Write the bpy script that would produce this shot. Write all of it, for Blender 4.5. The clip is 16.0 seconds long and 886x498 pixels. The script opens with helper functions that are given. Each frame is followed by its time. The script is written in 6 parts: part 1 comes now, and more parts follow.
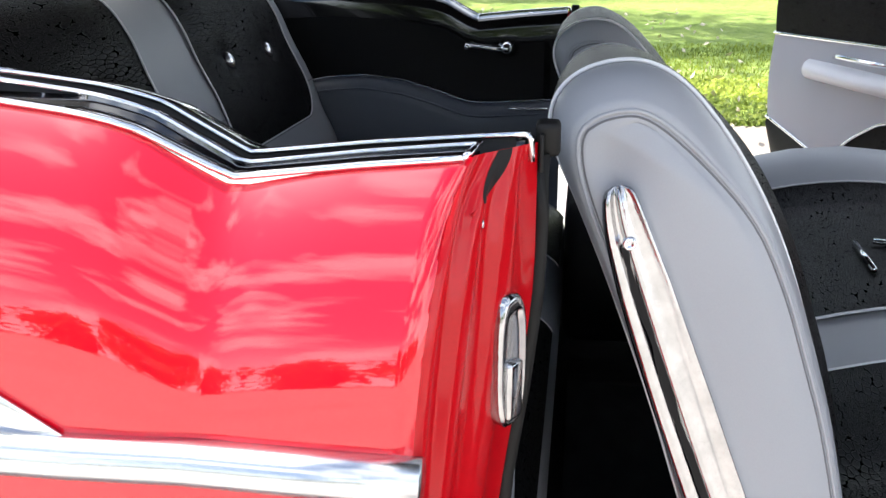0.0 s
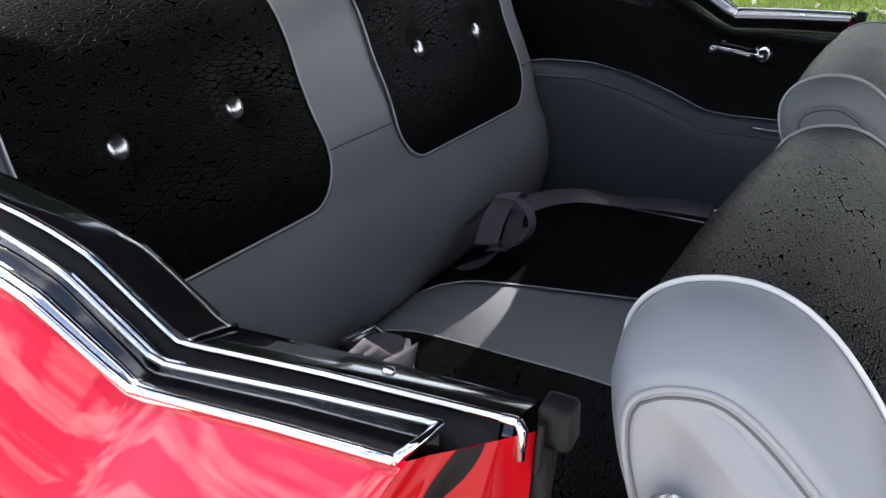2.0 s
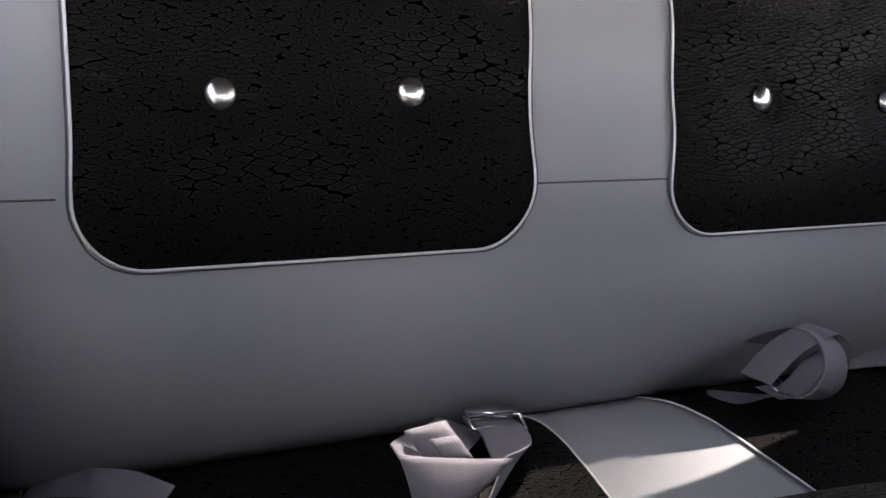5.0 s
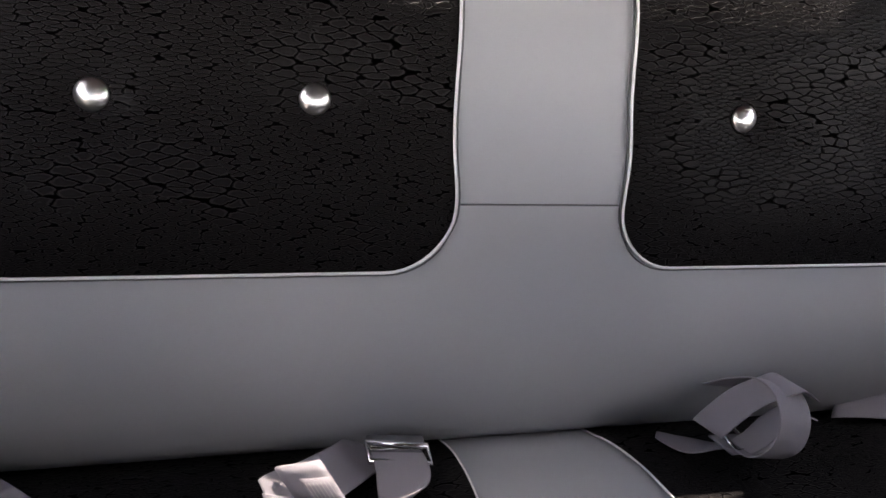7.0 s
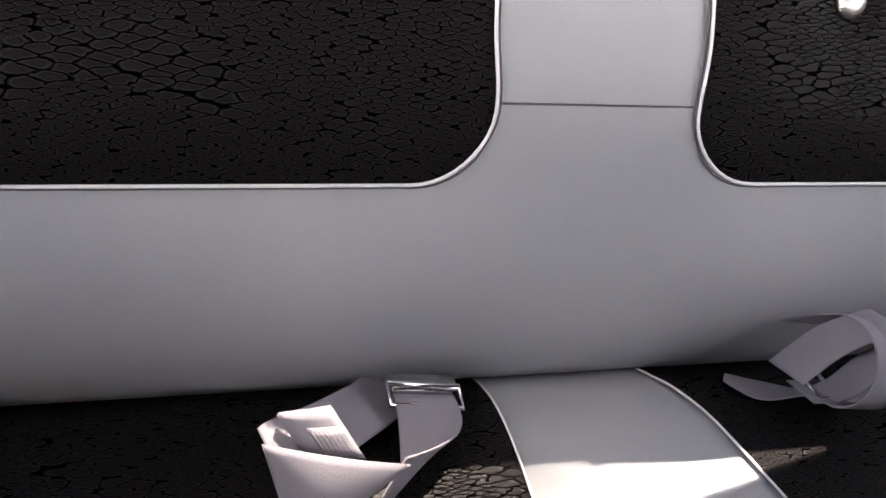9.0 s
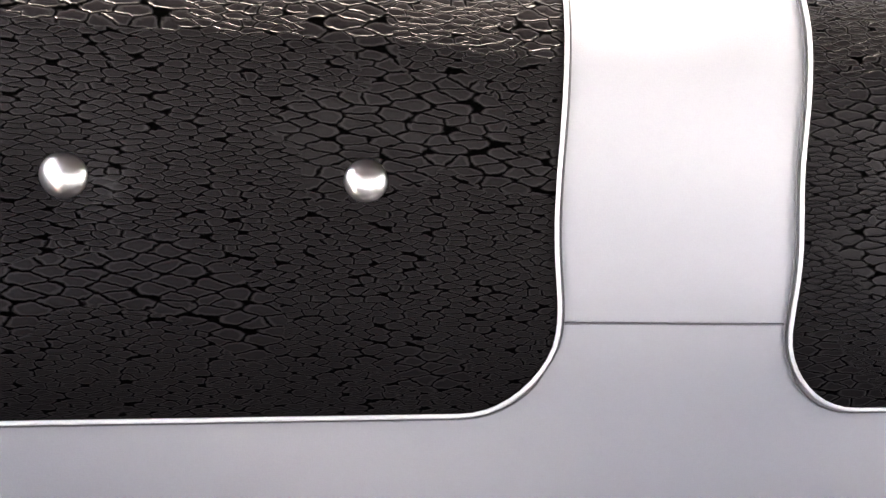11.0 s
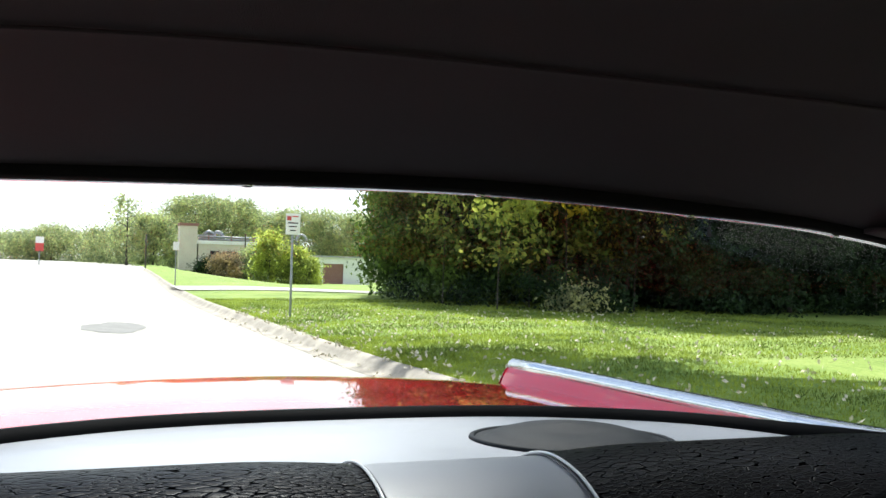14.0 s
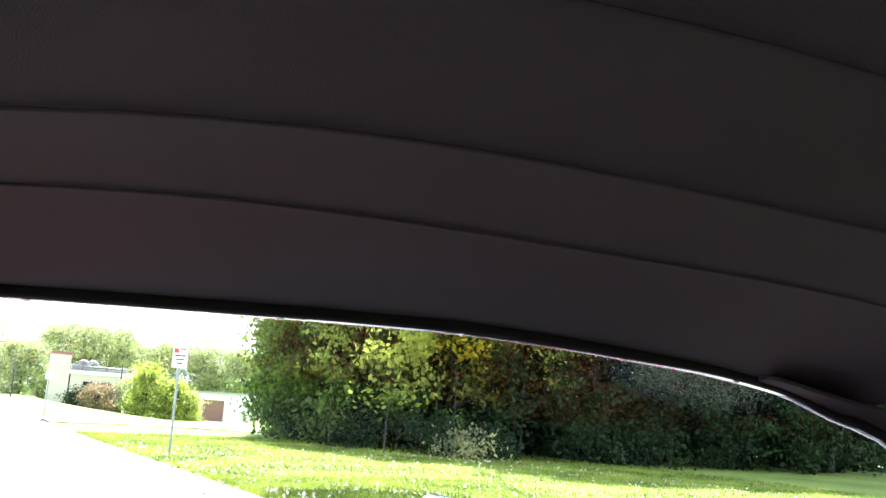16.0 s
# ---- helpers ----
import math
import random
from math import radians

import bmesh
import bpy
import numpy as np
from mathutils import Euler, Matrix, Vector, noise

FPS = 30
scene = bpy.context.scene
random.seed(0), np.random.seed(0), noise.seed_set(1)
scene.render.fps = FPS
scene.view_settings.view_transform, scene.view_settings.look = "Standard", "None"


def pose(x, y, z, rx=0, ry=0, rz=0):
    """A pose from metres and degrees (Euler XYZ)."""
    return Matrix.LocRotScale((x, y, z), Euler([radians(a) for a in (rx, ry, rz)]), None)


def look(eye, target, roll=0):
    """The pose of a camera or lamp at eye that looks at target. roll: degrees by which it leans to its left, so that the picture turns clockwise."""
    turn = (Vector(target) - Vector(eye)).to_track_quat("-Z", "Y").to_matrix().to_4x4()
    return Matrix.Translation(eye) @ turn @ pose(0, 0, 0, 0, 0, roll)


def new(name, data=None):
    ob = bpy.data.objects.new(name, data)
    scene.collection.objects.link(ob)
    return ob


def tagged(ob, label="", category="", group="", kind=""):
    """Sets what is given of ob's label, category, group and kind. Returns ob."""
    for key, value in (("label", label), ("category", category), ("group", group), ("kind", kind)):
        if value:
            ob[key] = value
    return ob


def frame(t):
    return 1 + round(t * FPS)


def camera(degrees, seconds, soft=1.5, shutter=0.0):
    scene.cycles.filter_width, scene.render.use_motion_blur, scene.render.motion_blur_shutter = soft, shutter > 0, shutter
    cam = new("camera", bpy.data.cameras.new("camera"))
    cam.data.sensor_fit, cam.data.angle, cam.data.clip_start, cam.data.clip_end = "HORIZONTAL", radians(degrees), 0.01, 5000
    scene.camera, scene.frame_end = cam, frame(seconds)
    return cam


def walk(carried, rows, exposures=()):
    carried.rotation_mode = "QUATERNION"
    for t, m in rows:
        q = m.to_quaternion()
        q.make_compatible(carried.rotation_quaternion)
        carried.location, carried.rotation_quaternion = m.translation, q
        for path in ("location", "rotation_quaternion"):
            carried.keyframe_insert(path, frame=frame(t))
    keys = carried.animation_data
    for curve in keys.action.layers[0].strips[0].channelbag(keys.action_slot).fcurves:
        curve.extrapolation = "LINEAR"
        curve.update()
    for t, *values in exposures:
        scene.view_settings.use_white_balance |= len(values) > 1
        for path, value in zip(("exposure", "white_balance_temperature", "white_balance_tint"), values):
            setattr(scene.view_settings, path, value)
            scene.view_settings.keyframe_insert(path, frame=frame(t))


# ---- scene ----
cam = camera(50.96, 16.0)
PATH = [
    (0, (-1.3878, -0.5078, 1.1083), (0.4937, -0.2226, 0.4930), -0.38),
    (0.3, (-1.4036, -0.5057, 1.1584), (0.4799, -0.2196, 0.5497), 0.70),
    (0.5, (-1.3815, -0.5119, 1.1805), (0.4927, -0.2043, 0.5540), 0.89),
    (1, (-1.3074, -0.5539, 1.2290), (0.5112, -0.1004, 0.5311), 1.05),
    (1.5, (-1.1830, -0.5733, 1.2260), (0.5511, 0.0753, 0.4695), 1.14),
    (2, (-1.0799, -0.6000, 1.2316), (0.5532, 0.2234, 0.4223), 3.03),
    (2.3, (-1.0228, -0.6496, 1.2468), (0.5283, 0.2945, 0.4084), 4.37),
    (2.5, (-0.9869, -0.6688, 1.2446), (0.5107, 0.3528, 0.3999), 4.87),
    (2.8, (-0.9242, -0.6657, 1.2364), (0.5046, 0.4429, 0.3825), 5.88),
    (3, (-0.8870, -0.6712, 1.2362), (0.4896, 0.4933, 0.3708), 6.79),
    (3.5, (-0.8009, -0.6709, 1.2286), (0.4437, 0.6218, 0.3454), 7.94),
    (4, (-0.7209, -0.6685, 1.2331), (0.3711, 0.7252, 0.3030), 9.19),
    (4.3, (-0.6734, -0.6741, 1.2211), (0.2912, 0.8103, 0.2906), 8.83),
    (4.5, (-0.6617, -0.6694, 1.2231), (0.2217, 0.8557, 0.2778), 8.87),
    (5, (-0.5823, -0.6824, 1.2248), (0.2369, 0.8806, 0.2836), 10.18),
    (5.2, (-0.5461, -0.6949, 1.2330), (0.2634, 0.8718, 0.2896), 10.94),
    (7.3, (-0.3522, -0.6166, 1.2975), (0.2208, 0.9331, 0.1705), 11.22),
    (7.5, (-0.3407, -0.6109, 1.2823), (0.2130, 0.9534, 0.1658), 10.70),
    (8, (-0.3267, -0.5641, 1.2577), (0.2096, 0.9784, 0.1031), 10.76),
    (10.3, (-0.3201, -0.4641, 1.1623), (0.1605, 0.9257, -0.1932), 11.00),
    (10.5, (-0.3082, -0.4449, 1.1780), (0.1405, 1.0301, -0.0960), 10.38),
    (10.6, (-0.3031, -0.4380, 1.1853), (0.1285, 1.0812, -0.0419), 9.89),
    (11, (-0.2979, -0.4223, 1.1976), (0.1033, 1.2594, 0.1922), 8.04),
    (11.4, (-0.3003, -0.4208, 1.2010), (0.0835, 1.3829, 0.4530), 6.64),
    (11.5, (-0.2978, -0.4206, 1.2020), (0.0699, 1.4081, 0.5075), 6.27),
    (12, (-0.2858, -0.4273, 1.2196), (0.0125, 1.4920, 0.7427), 4.49),
    (12.3, (-0.2711, -0.4247, 1.2156), (-0.0060, 1.5297, 0.8838), 2.64),
    (12.5, (-0.2615, -0.4276, 1.2144), (0.0120, 1.5356, 0.9477), 1.90),
    (12.8, (-0.2660, -0.4469, 1.2158), (0.0851, 1.5124, 1.0209), 1.84),
    (13, (-0.2531, -0.4341, 1.2224), (0.1927, 1.5102, 1.0778), 1.52),
    (13.2, (-0.2471, -0.4269, 1.2292), (0.2832, 1.4986, 1.1233), 1.34),
    (13.5, (-0.2670, -0.4603, 1.2375), (0.3527, 1.4406, 1.1834), 1.19),
    (14, (-0.3101, -0.4756, 1.2433), (0.3907, 1.3973, 1.2788), 1.59),
    (14.2, (-0.3231, -0.5105, 1.2466), (0.3918, 1.3560, 1.3172), 1.16),
    (14.5, (-0.3371, -0.5343, 1.2419), (0.3997, 1.3212, 1.3618), 1.24),
    (15, (-0.3750, -0.5348, 1.2308), (0.3962, 1.2997, 1.4308), 1.21),
    (15.5, (-0.4099, -0.5493, 1.2292), (0.3844, 1.2655, 1.5042), 2.07),
    (16, (-0.4688, -0.5972, 1.2218), (0.4236, 1.1584, 1.5701), 3.71),
]
EXPOSURES = [(0, 1.45, 6250, 10), (0.5, 1.2, 6150, 10), (1.0, 1.12, 6200, 11), (1.5, 1.18, 6250, 12), (2.0, 1.5, 6350, 12), (2.5, 1.66, 6400, 13), (3.5, 2.05, 6600, 14), (4.2, 2.25, 6800, 15), (5, 2.62, 7000, 17), (7.5, 3.25, 7500, 18), (8, 3.47, 7600, 18),
             (10.3, 4.12, 7500, 18), (11, 4.4, 7500, 19), (11.5, 4.25, 7500, 16), (12, 3.7, 6950, 12), (12.5, 2.68, 6450, 9), (13, 1.62, 6400, 6), (13.5, 1.02, 6200, 5), (14, 0.84, 6100, 5), (15, 1.42, 5950, 7), (15.5, 1.68, 5880, 8), (16, 2.19, 5850, 9)]
walk(cam, [(t, look(e, g, r)) for t, e, g, r in PATH], EXPOSURES)


# ---- light ----
SUN = Vector((0.19, 0.586, 1.0)).normalized()
world = bpy.data.worlds.new("world")
scene.world = world
world.use_nodes = True
wn, wl = world.node_tree.nodes, world.node_tree.links
sky = wn.new("ShaderNodeTexSky")
sky.sky_type, sky.sun_disc = "NISHITA", False
sky.sun_elevation = math.asin(SUN.z)
sky.sun_rotation = math.atan2(SUN.x, SUN.y)
sky.dust_density = 0.8
# scattered clouds over the whole sky
w_tc = wn.new("ShaderNodeTexCoord")
w_map = wn.new("ShaderNodeMapping")
w_map.inputs["Scale"].default_value = (1.3, 1.3, 5.0)
w_no = wn.new("ShaderNodeTexNoise")
w_no.inputs["Scale"].default_value, w_no.inputs["Detail"].default_value = 1.9, 7
w_no.inputs["Distortion"].default_value = 0.2
w_rp = wn.new("ShaderNodeValToRGB")
w_rp.color_ramp.elements[0].position, w_rp.color_ramp.elements[1].position = 0.47, 0.62
w_mx = wn.new("ShaderNodeMix")
w_mx.data_type = "RGBA"
w_mx.inputs[7].default_value = (14.0, 14.0, 14.0, 1)
wl.new(w_tc.outputs["Generated"], w_map.inputs["Vector"])
wl.new(w_map.outputs["Vector"], w_no.inputs["Vector"])
wl.new(w_no.outputs["Fac"], w_rp.inputs["Fac"])
wl.new(w_rp.outputs["Color"], w_mx.inputs[0])
wl.new(sky.outputs["Color"], w_mx.inputs[6])
# pale haze towards the horizon, all round
w_sep = wn.new("ShaderNodeSeparateXYZ")
wl.new(w_tc.outputs["Generated"], w_sep.inputs[0])
w_hz = wn.new("ShaderNodeMapRange")
w_hz.inputs[1].default_value, w_hz.inputs[2].default_value = 0.0, 0.30
w_hz.inputs[3].default_value, w_hz.inputs[4].default_value = 0.85, 0.0
wl.new(w_sep.outputs["Z"], w_hz.inputs[0])
w_m2 = wn.new("ShaderNodeMix")
w_m2.data_type = "RGBA"
w_m2.inputs[7].default_value = (15.0, 15.3, 15.8, 1)
wl.new(w_hz.outputs[0], w_m2.inputs[0])
wl.new(w_mx.outputs[2], w_m2.inputs[6])
wl.new(w_m2.outputs[2], wn["Background"].inputs["Color"])
wn["Background"].inputs["Strength"].default_value = 0.085
sun = new("sun", bpy.data.lights.new("sun", "SUN"))
sun.data.energy, sun.data.angle, sun.data.color = 5.0, radians(0.6), (1.0, 0.95, 0.87)
sun.matrix_world = Matrix.Translation((0, 20, 30)) @ SUN.to_track_quat("Z", "Y").to_matrix().to_4x4()


# ---- materials ----
def mat(name, color, rough=0.5, metal=0.0, coat=0.0, var=0.12, scale=6.0, bump=0.0, bscale=300.0, spec=0.5):
    """A surface with uneven colour at a large and a small scale, and fine relief."""
    m = bpy.data.materials.new(name)
    m.use_nodes = True
    n, l = m.node_tree.nodes, m.node_tree.links
    b = n["Principled BSDF"]
    b.inputs["Roughness"].default_value, b.inputs["Metallic"].default_value = rough, metal
    b.inputs["Coat Weight"].default_value, b.inputs["Coat Roughness"].default_value = coat, 0.03
    b.inputs["Specular IOR Level"].default_value = spec
    tc = n.new("ShaderNodeTexCoord")
    big = n.new("ShaderNodeTexNoise")
    big.inputs["Scale"].default_value, big.inputs["Detail"].default_value = scale, 5
    fine = n.new("ShaderNodeTexNoise")
    fine.inputs["Scale"].default_value, fine.inputs["Detail"].default_value = bscale, 3
    l.new(tc.outputs["Object"], big.inputs["Vector"])
    l.new(tc.outputs["Object"], fine.inputs["Vector"])
    ad = n.new("ShaderNodeMath")
    ad.operation = "MULTIPLY_ADD"
    ad.inputs[1].default_value = 0.35
    l.new(fine.outputs["Fac"], ad.inputs[0])
    l.new(big.outputs["Fac"], ad.inputs[2])
    rp = n.new("ShaderNodeValToRGB")
    c = Vector(color)
    rp.color_ramp.elements[0].position, rp.color_ramp.elements[1].position = 0.45, 0.9
    rp.color_ramp.elements[0].color = (*(c * (1 - var)), 1)
    rp.color_ramp.elements[1].color = (*(c * (1 + var)), 1)
    l.new(ad.outputs[0], rp.inputs["Fac"])
    l.new(rp.outputs["Color"], b.inputs["Base Color"])
    if bump:
        bp = n.new("ShaderNodeBump")
        bp.inputs["Strength"].default_value, bp.inputs["Distance"].default_value = bump, 0.002
        l.new(fine.outputs["Fac"], bp.inputs["Height"])
        l.new(bp.outputs["Normal"], b.inputs["Normal"])
    return m


def cobble_cloth(name, base, line):
    """Black brocade: raised, flattened cells of uneven size with pale outlines and deep gaps."""
    m = bpy.data.materials.new(name)
    m.use_nodes = True
    n, l = m.node_tree.nodes, m.node_tree.links
    b = n["Principled BSDF"]
    b.inputs["Roughness"].default_value = 0.37
    uv = n.new("ShaderNodeUVMap")
    wob = n.new("ShaderNodeTexNoise")
    wob.inputs["Scale"].default_value, wob.inputs["Detail"].default_value = 130, 2
    l.new(uv.outputs["UV"], wob.inputs["Vector"])
    dis = n.new("ShaderNodeVectorMath")
    dis.operation = "MULTIPLY_ADD"
    dis.inputs[1].default_value = (0.0095, 0.0030, 0)
    l.new(wob.outputs["Color"], dis.inputs[0])
    l.new(uv.outputs["UV"], dis.inputs[2])
    # patches of large and of small cells
    pat = n.new("ShaderNodeTexNoise")
    pat.inputs["Scale"].default_value, pat.inputs["Detail"].default_value = 11, 1
    l.new(uv.outputs["UV"], pat.inputs["Vector"])
    step = n.new("ShaderNodeValToRGB")
    step.color_ramp.elements[0].position, step.color_ramp.elements[1].position = 0.445, 0.46
    l.new(pat.outputs["Fac"], step.inputs["Fac"])
    outs = []
    for sx, sy in ((50, 150), (80, 262)):
        mp = n.new("ShaderNodeMapping")
        mp.inputs["Scale"].default_value = (sx, sy, 1)
        mp.inputs["Rotation"].default_value = (0, 0, radians(45))   # staggers the rows
        l.new(dis.outputs[0], mp.inputs["Vector"])
        vo = n.new("ShaderNodeTexVoronoi")
        vo.voronoi_dimensions, vo.feature = "2D", "DISTANCE_TO_EDGE"
        vo.inputs["Scale"].default_value, vo.inputs["Randomness"].default_value = 1.0, 0.70
        l.new(mp.outputs["Vector"], vo.inputs["Vector"])
        # corners between cells open into small dark gaps, so that the cells read as flat pebbles
        f1 = n.new("ShaderNodeTexVoronoi")
        f1.voronoi_dimensions, f1.feature = "2D", "F1"
        f1.inputs["Scale"].default_value, f1.inputs["Randomness"].default_value = 1.0, 0.70
        l.new(mp.outputs["Vector"], f1.inputs["Vector"])
        rim = n.new("ShaderNodeMath")
        rim.operation = "MULTIPLY_ADD"
        rim.inputs[1].default_value, rim.inputs[2].default_value = -0.70, 0.505
        l.new(f1.outputs["Distance"], rim.inputs[0])
        low = n.new("ShaderNodeMath")
        low.operation = "MINIMUM"
        l.new(vo.outputs["Distance"], low.inputs[0])
        l.new(rim.outputs[0], low.inputs[1])
        outs.append(low)
    mix = n.new("ShaderNodeMix")
    l.new(step.outputs["Color"], mix.inputs[0])
    l.new(outs[0].outputs[0], mix.inputs[2])
    l.new(outs[1].outputs[0], mix.inputs[3])
    rp = n.new("ShaderNodeValToRGB")
    e = rp.color_ramp.elements
    e[0].position, e[0].color = 0.03, (0.0006, 0.0006, 0.0006, 1)
    e[1].position, e[1].color = 0.09, (*line, 1)
    for p, c in ((0.14, line), (0.20, base), (0.45, [v * 1.3 for v in base])):
        x = e.new(p)
        x.color = (*c, 1)
    l.new(mix.outputs[0], rp.inputs["Fac"])
    l.new(rp.outputs["Color"], b.inputs["Base Color"])
    hr = n.new("ShaderNodeValToRGB")
    h = hr.color_ramp.elements
    h[0].position, h[1].position = 0.02, 0.10
    x = h.new(0.26)
    x.color = (0.72, 0.72, 0.72, 1)
    l.new(mix.outputs[0], hr.inputs["Fac"])
    gl = n.new("ShaderNodeMath")
    gl.operation = "MULTIPLY"
    gl.inputs[1].default_value = 0.075
    l.new(hr.outputs["Color"], gl.inputs[0])
    l.new(gl.outputs[0], b.inputs["Specular IOR Level"])
    weave = n.new("ShaderNodeTexNoise")
    weave.inputs["Scale"].default_value = 900
    l.new(uv.outputs["UV"], weave.inputs["Vector"])
    sm = n.new("ShaderNodeMath")
    sm.operation = "MULTIPLY_ADD"
    sm.inputs[1].default_value = 0.12
    l.new(weave.outputs["Fac"], sm.inputs[0])
    l.new(hr.outputs["Color"], sm.inputs[2])
    bp = n.new("ShaderNodeBump")
    bp.inputs["Strength"].default_value, bp.inputs["Distance"].default_value = 0.75, 0.0010
    l.new(sm.outputs[0], bp.inputs["Height"])
    l.new(bp.outputs["Normal"], b.inputs["Normal"])
    return m


VINYL = mat("grey_vinyl", (0.340, 0.350, 0.376), 0.38, var=0.06, scale=3, bump=0.07, bscale=900, spec=0.3)
SLATE = mat("slate_vinyl", (0.13, 0.145, 0.175), 0.40, var=0.07, scale=3, bump=0.07, bscale=900)
CLOTH = cobble_cloth("black_brocade", (0.0068, 0.0060, 0.0066), (0.0150, 0.0142, 0.0150))
BLACKV = mat("black_vinyl", (0.006, 0.006, 0.007), 0.5, var=0.2, scale=5, bump=0.3, bscale=700, spec=0.22)
LINER = mat("headliner_cloth", (0.031, 0.0255, 0.0285), 0.9, var=0.12, scale=4, bump=0.5, bscale=1200, spec=0.1)
CARPET = mat("black_carpet", (0.012, 0.012, 0.013), 0.95, var=0.3, scale=30, bump=1.0, bscale=900, spec=0.1)
WHITEV = mat("white_vinyl", (0.62, 0.62, 0.63), 0.35, var=0.05, scale=5, bump=0.06, bscale=900)
PIPING = mat("white_piping", (0.80, 0.80, 0.81), 0.18, var=0.05)
SEAM = mat("seam_thread", (0.11, 0.11, 0.12), 0.6)
CHROME = mat("chrome", (0.82, 0.83, 0.85), 0.07, metal=1.0, var=0.03)
SATIN = mat("satin_chrome", (0.80, 0.79, 0.80), 0.28, metal=1.0, var=0.04, scale=40)
STEEL = mat("brushed_trim", (0.72, 0.73, 0.75), 0.24, metal=1.0, var=0.05, scale=20)
RED = mat("red_paint", (0.74, 0.003, 0.018), 0.45, coat=1.0, var=0.03, scale=2, spec=0.05)
RED.node_tree.nodes["Principled BSDF"].inputs["Coat IOR"].default_value = 1.75
# body red made darker: the shade on the jamb is put into its colour
RED_JAMB_SHADE = mat("red_paint_jamb_shade", (0.46, 0.003, 0.008), 0.4, coat=0.5, var=0.10, scale=9, spec=0.05)
WORN = mat("worn_chrome", (0.50, 0.50, 0.51), 0.15, metal=1.0, var=0.12, scale=60, bump=0.10, bscale=220)
RUBBER = mat("black_rubber", (0.008, 0.008, 0.008), 0.55, var=0.2, scale=15, spec=0.25)
GASKET = mat("dull_gasket_rubber", (0.006, 0.006, 0.006), 0.9, var=0.2, scale=15, spec=0.06)
BLACKP = mat("black_gloss", (0.007, 0.007, 0.008), 0.12, coat=1.0, var=0.1)
WEB = mat("belt_webbing", (0.285, 0.27, 0.31), 0.6, var=0.06, scale=8, bump=0.6, bscale=1500)
SPK = mat("speaker_plastic", (0.012, 0.014, 0.017), 0.6, var=0.1, bump=0.3, bscale=800, spec=0.15)
CONC = mat("concrete", (0.42, 0.40, 0.37), 0.85, var=0.22, scale=0.9, bump=0.5, bscale=60)
KERBM = mat("worn_kerb", (0.34, 0.30, 0.25), 0.9, var=0.35, scale=2.5, bump=0.8, bscale=25)
CREAM = mat("cream_wall", (0.55, 0.50, 0.42), 0.85, var=0.1, scale=0.6)
WHITEW = mat("white_wall", (0.72, 0.71, 0.70), 0.8, var=0.08, scale=0.7)
BROWND = mat("brown_door", (0.24, 0.12, 0.10), 0.7, var=0.12)
ROOFG = mat("grey_roof", (0.32, 0.33, 0.36), 0.6, var=0.1)
SIGNW = mat("sign_white", (0.75, 0.74, 0.72), 0.5, var=0.05)
SIGNR = mat("sign_red", (0.50, 0.06, 0.05), 0.5, var=0.05)
TAGP = mat("tag_print", (0.38, 0.37, 0.39), 0.7, var=0.1)
SIGNK = mat("sign_bars", (0.05, 0.05, 0.06), 0.5)
GALV = mat("galvanised_post", (0.28, 0.29, 0.30), 0.5, metal=0.6)
BARK = mat("bark", (0.055, 0.047, 0.040), 0.9, var=0.3, scale=12, bump=1.0, bscale=40)
LITTER = mat("fallen_leaves", (0.62, 0.55, 0.42), 0.8, var=0.35, scale=40)
TAR = mat("tar_patch", (0.21, 0.20, 0.19), 0.9, var=0.15, scale=3)
DARKG = mat("dark_window_glass", (0.02, 0.022, 0.025), 0.1, var=0.1)
CARW = mat("white_car_paint", (0.75, 0.76, 0.78), 0.3, coat=0.5, var=0.03)
CARK = mat("dark_car_paint", (0.03, 0.033, 0.04), 0.3, coat=0.5, var=0.05)
CARS = mat("grey_car_paint", (0.13, 0.14, 0.16), 0.3, metal=0.2, coat=0.5, var=0.03)


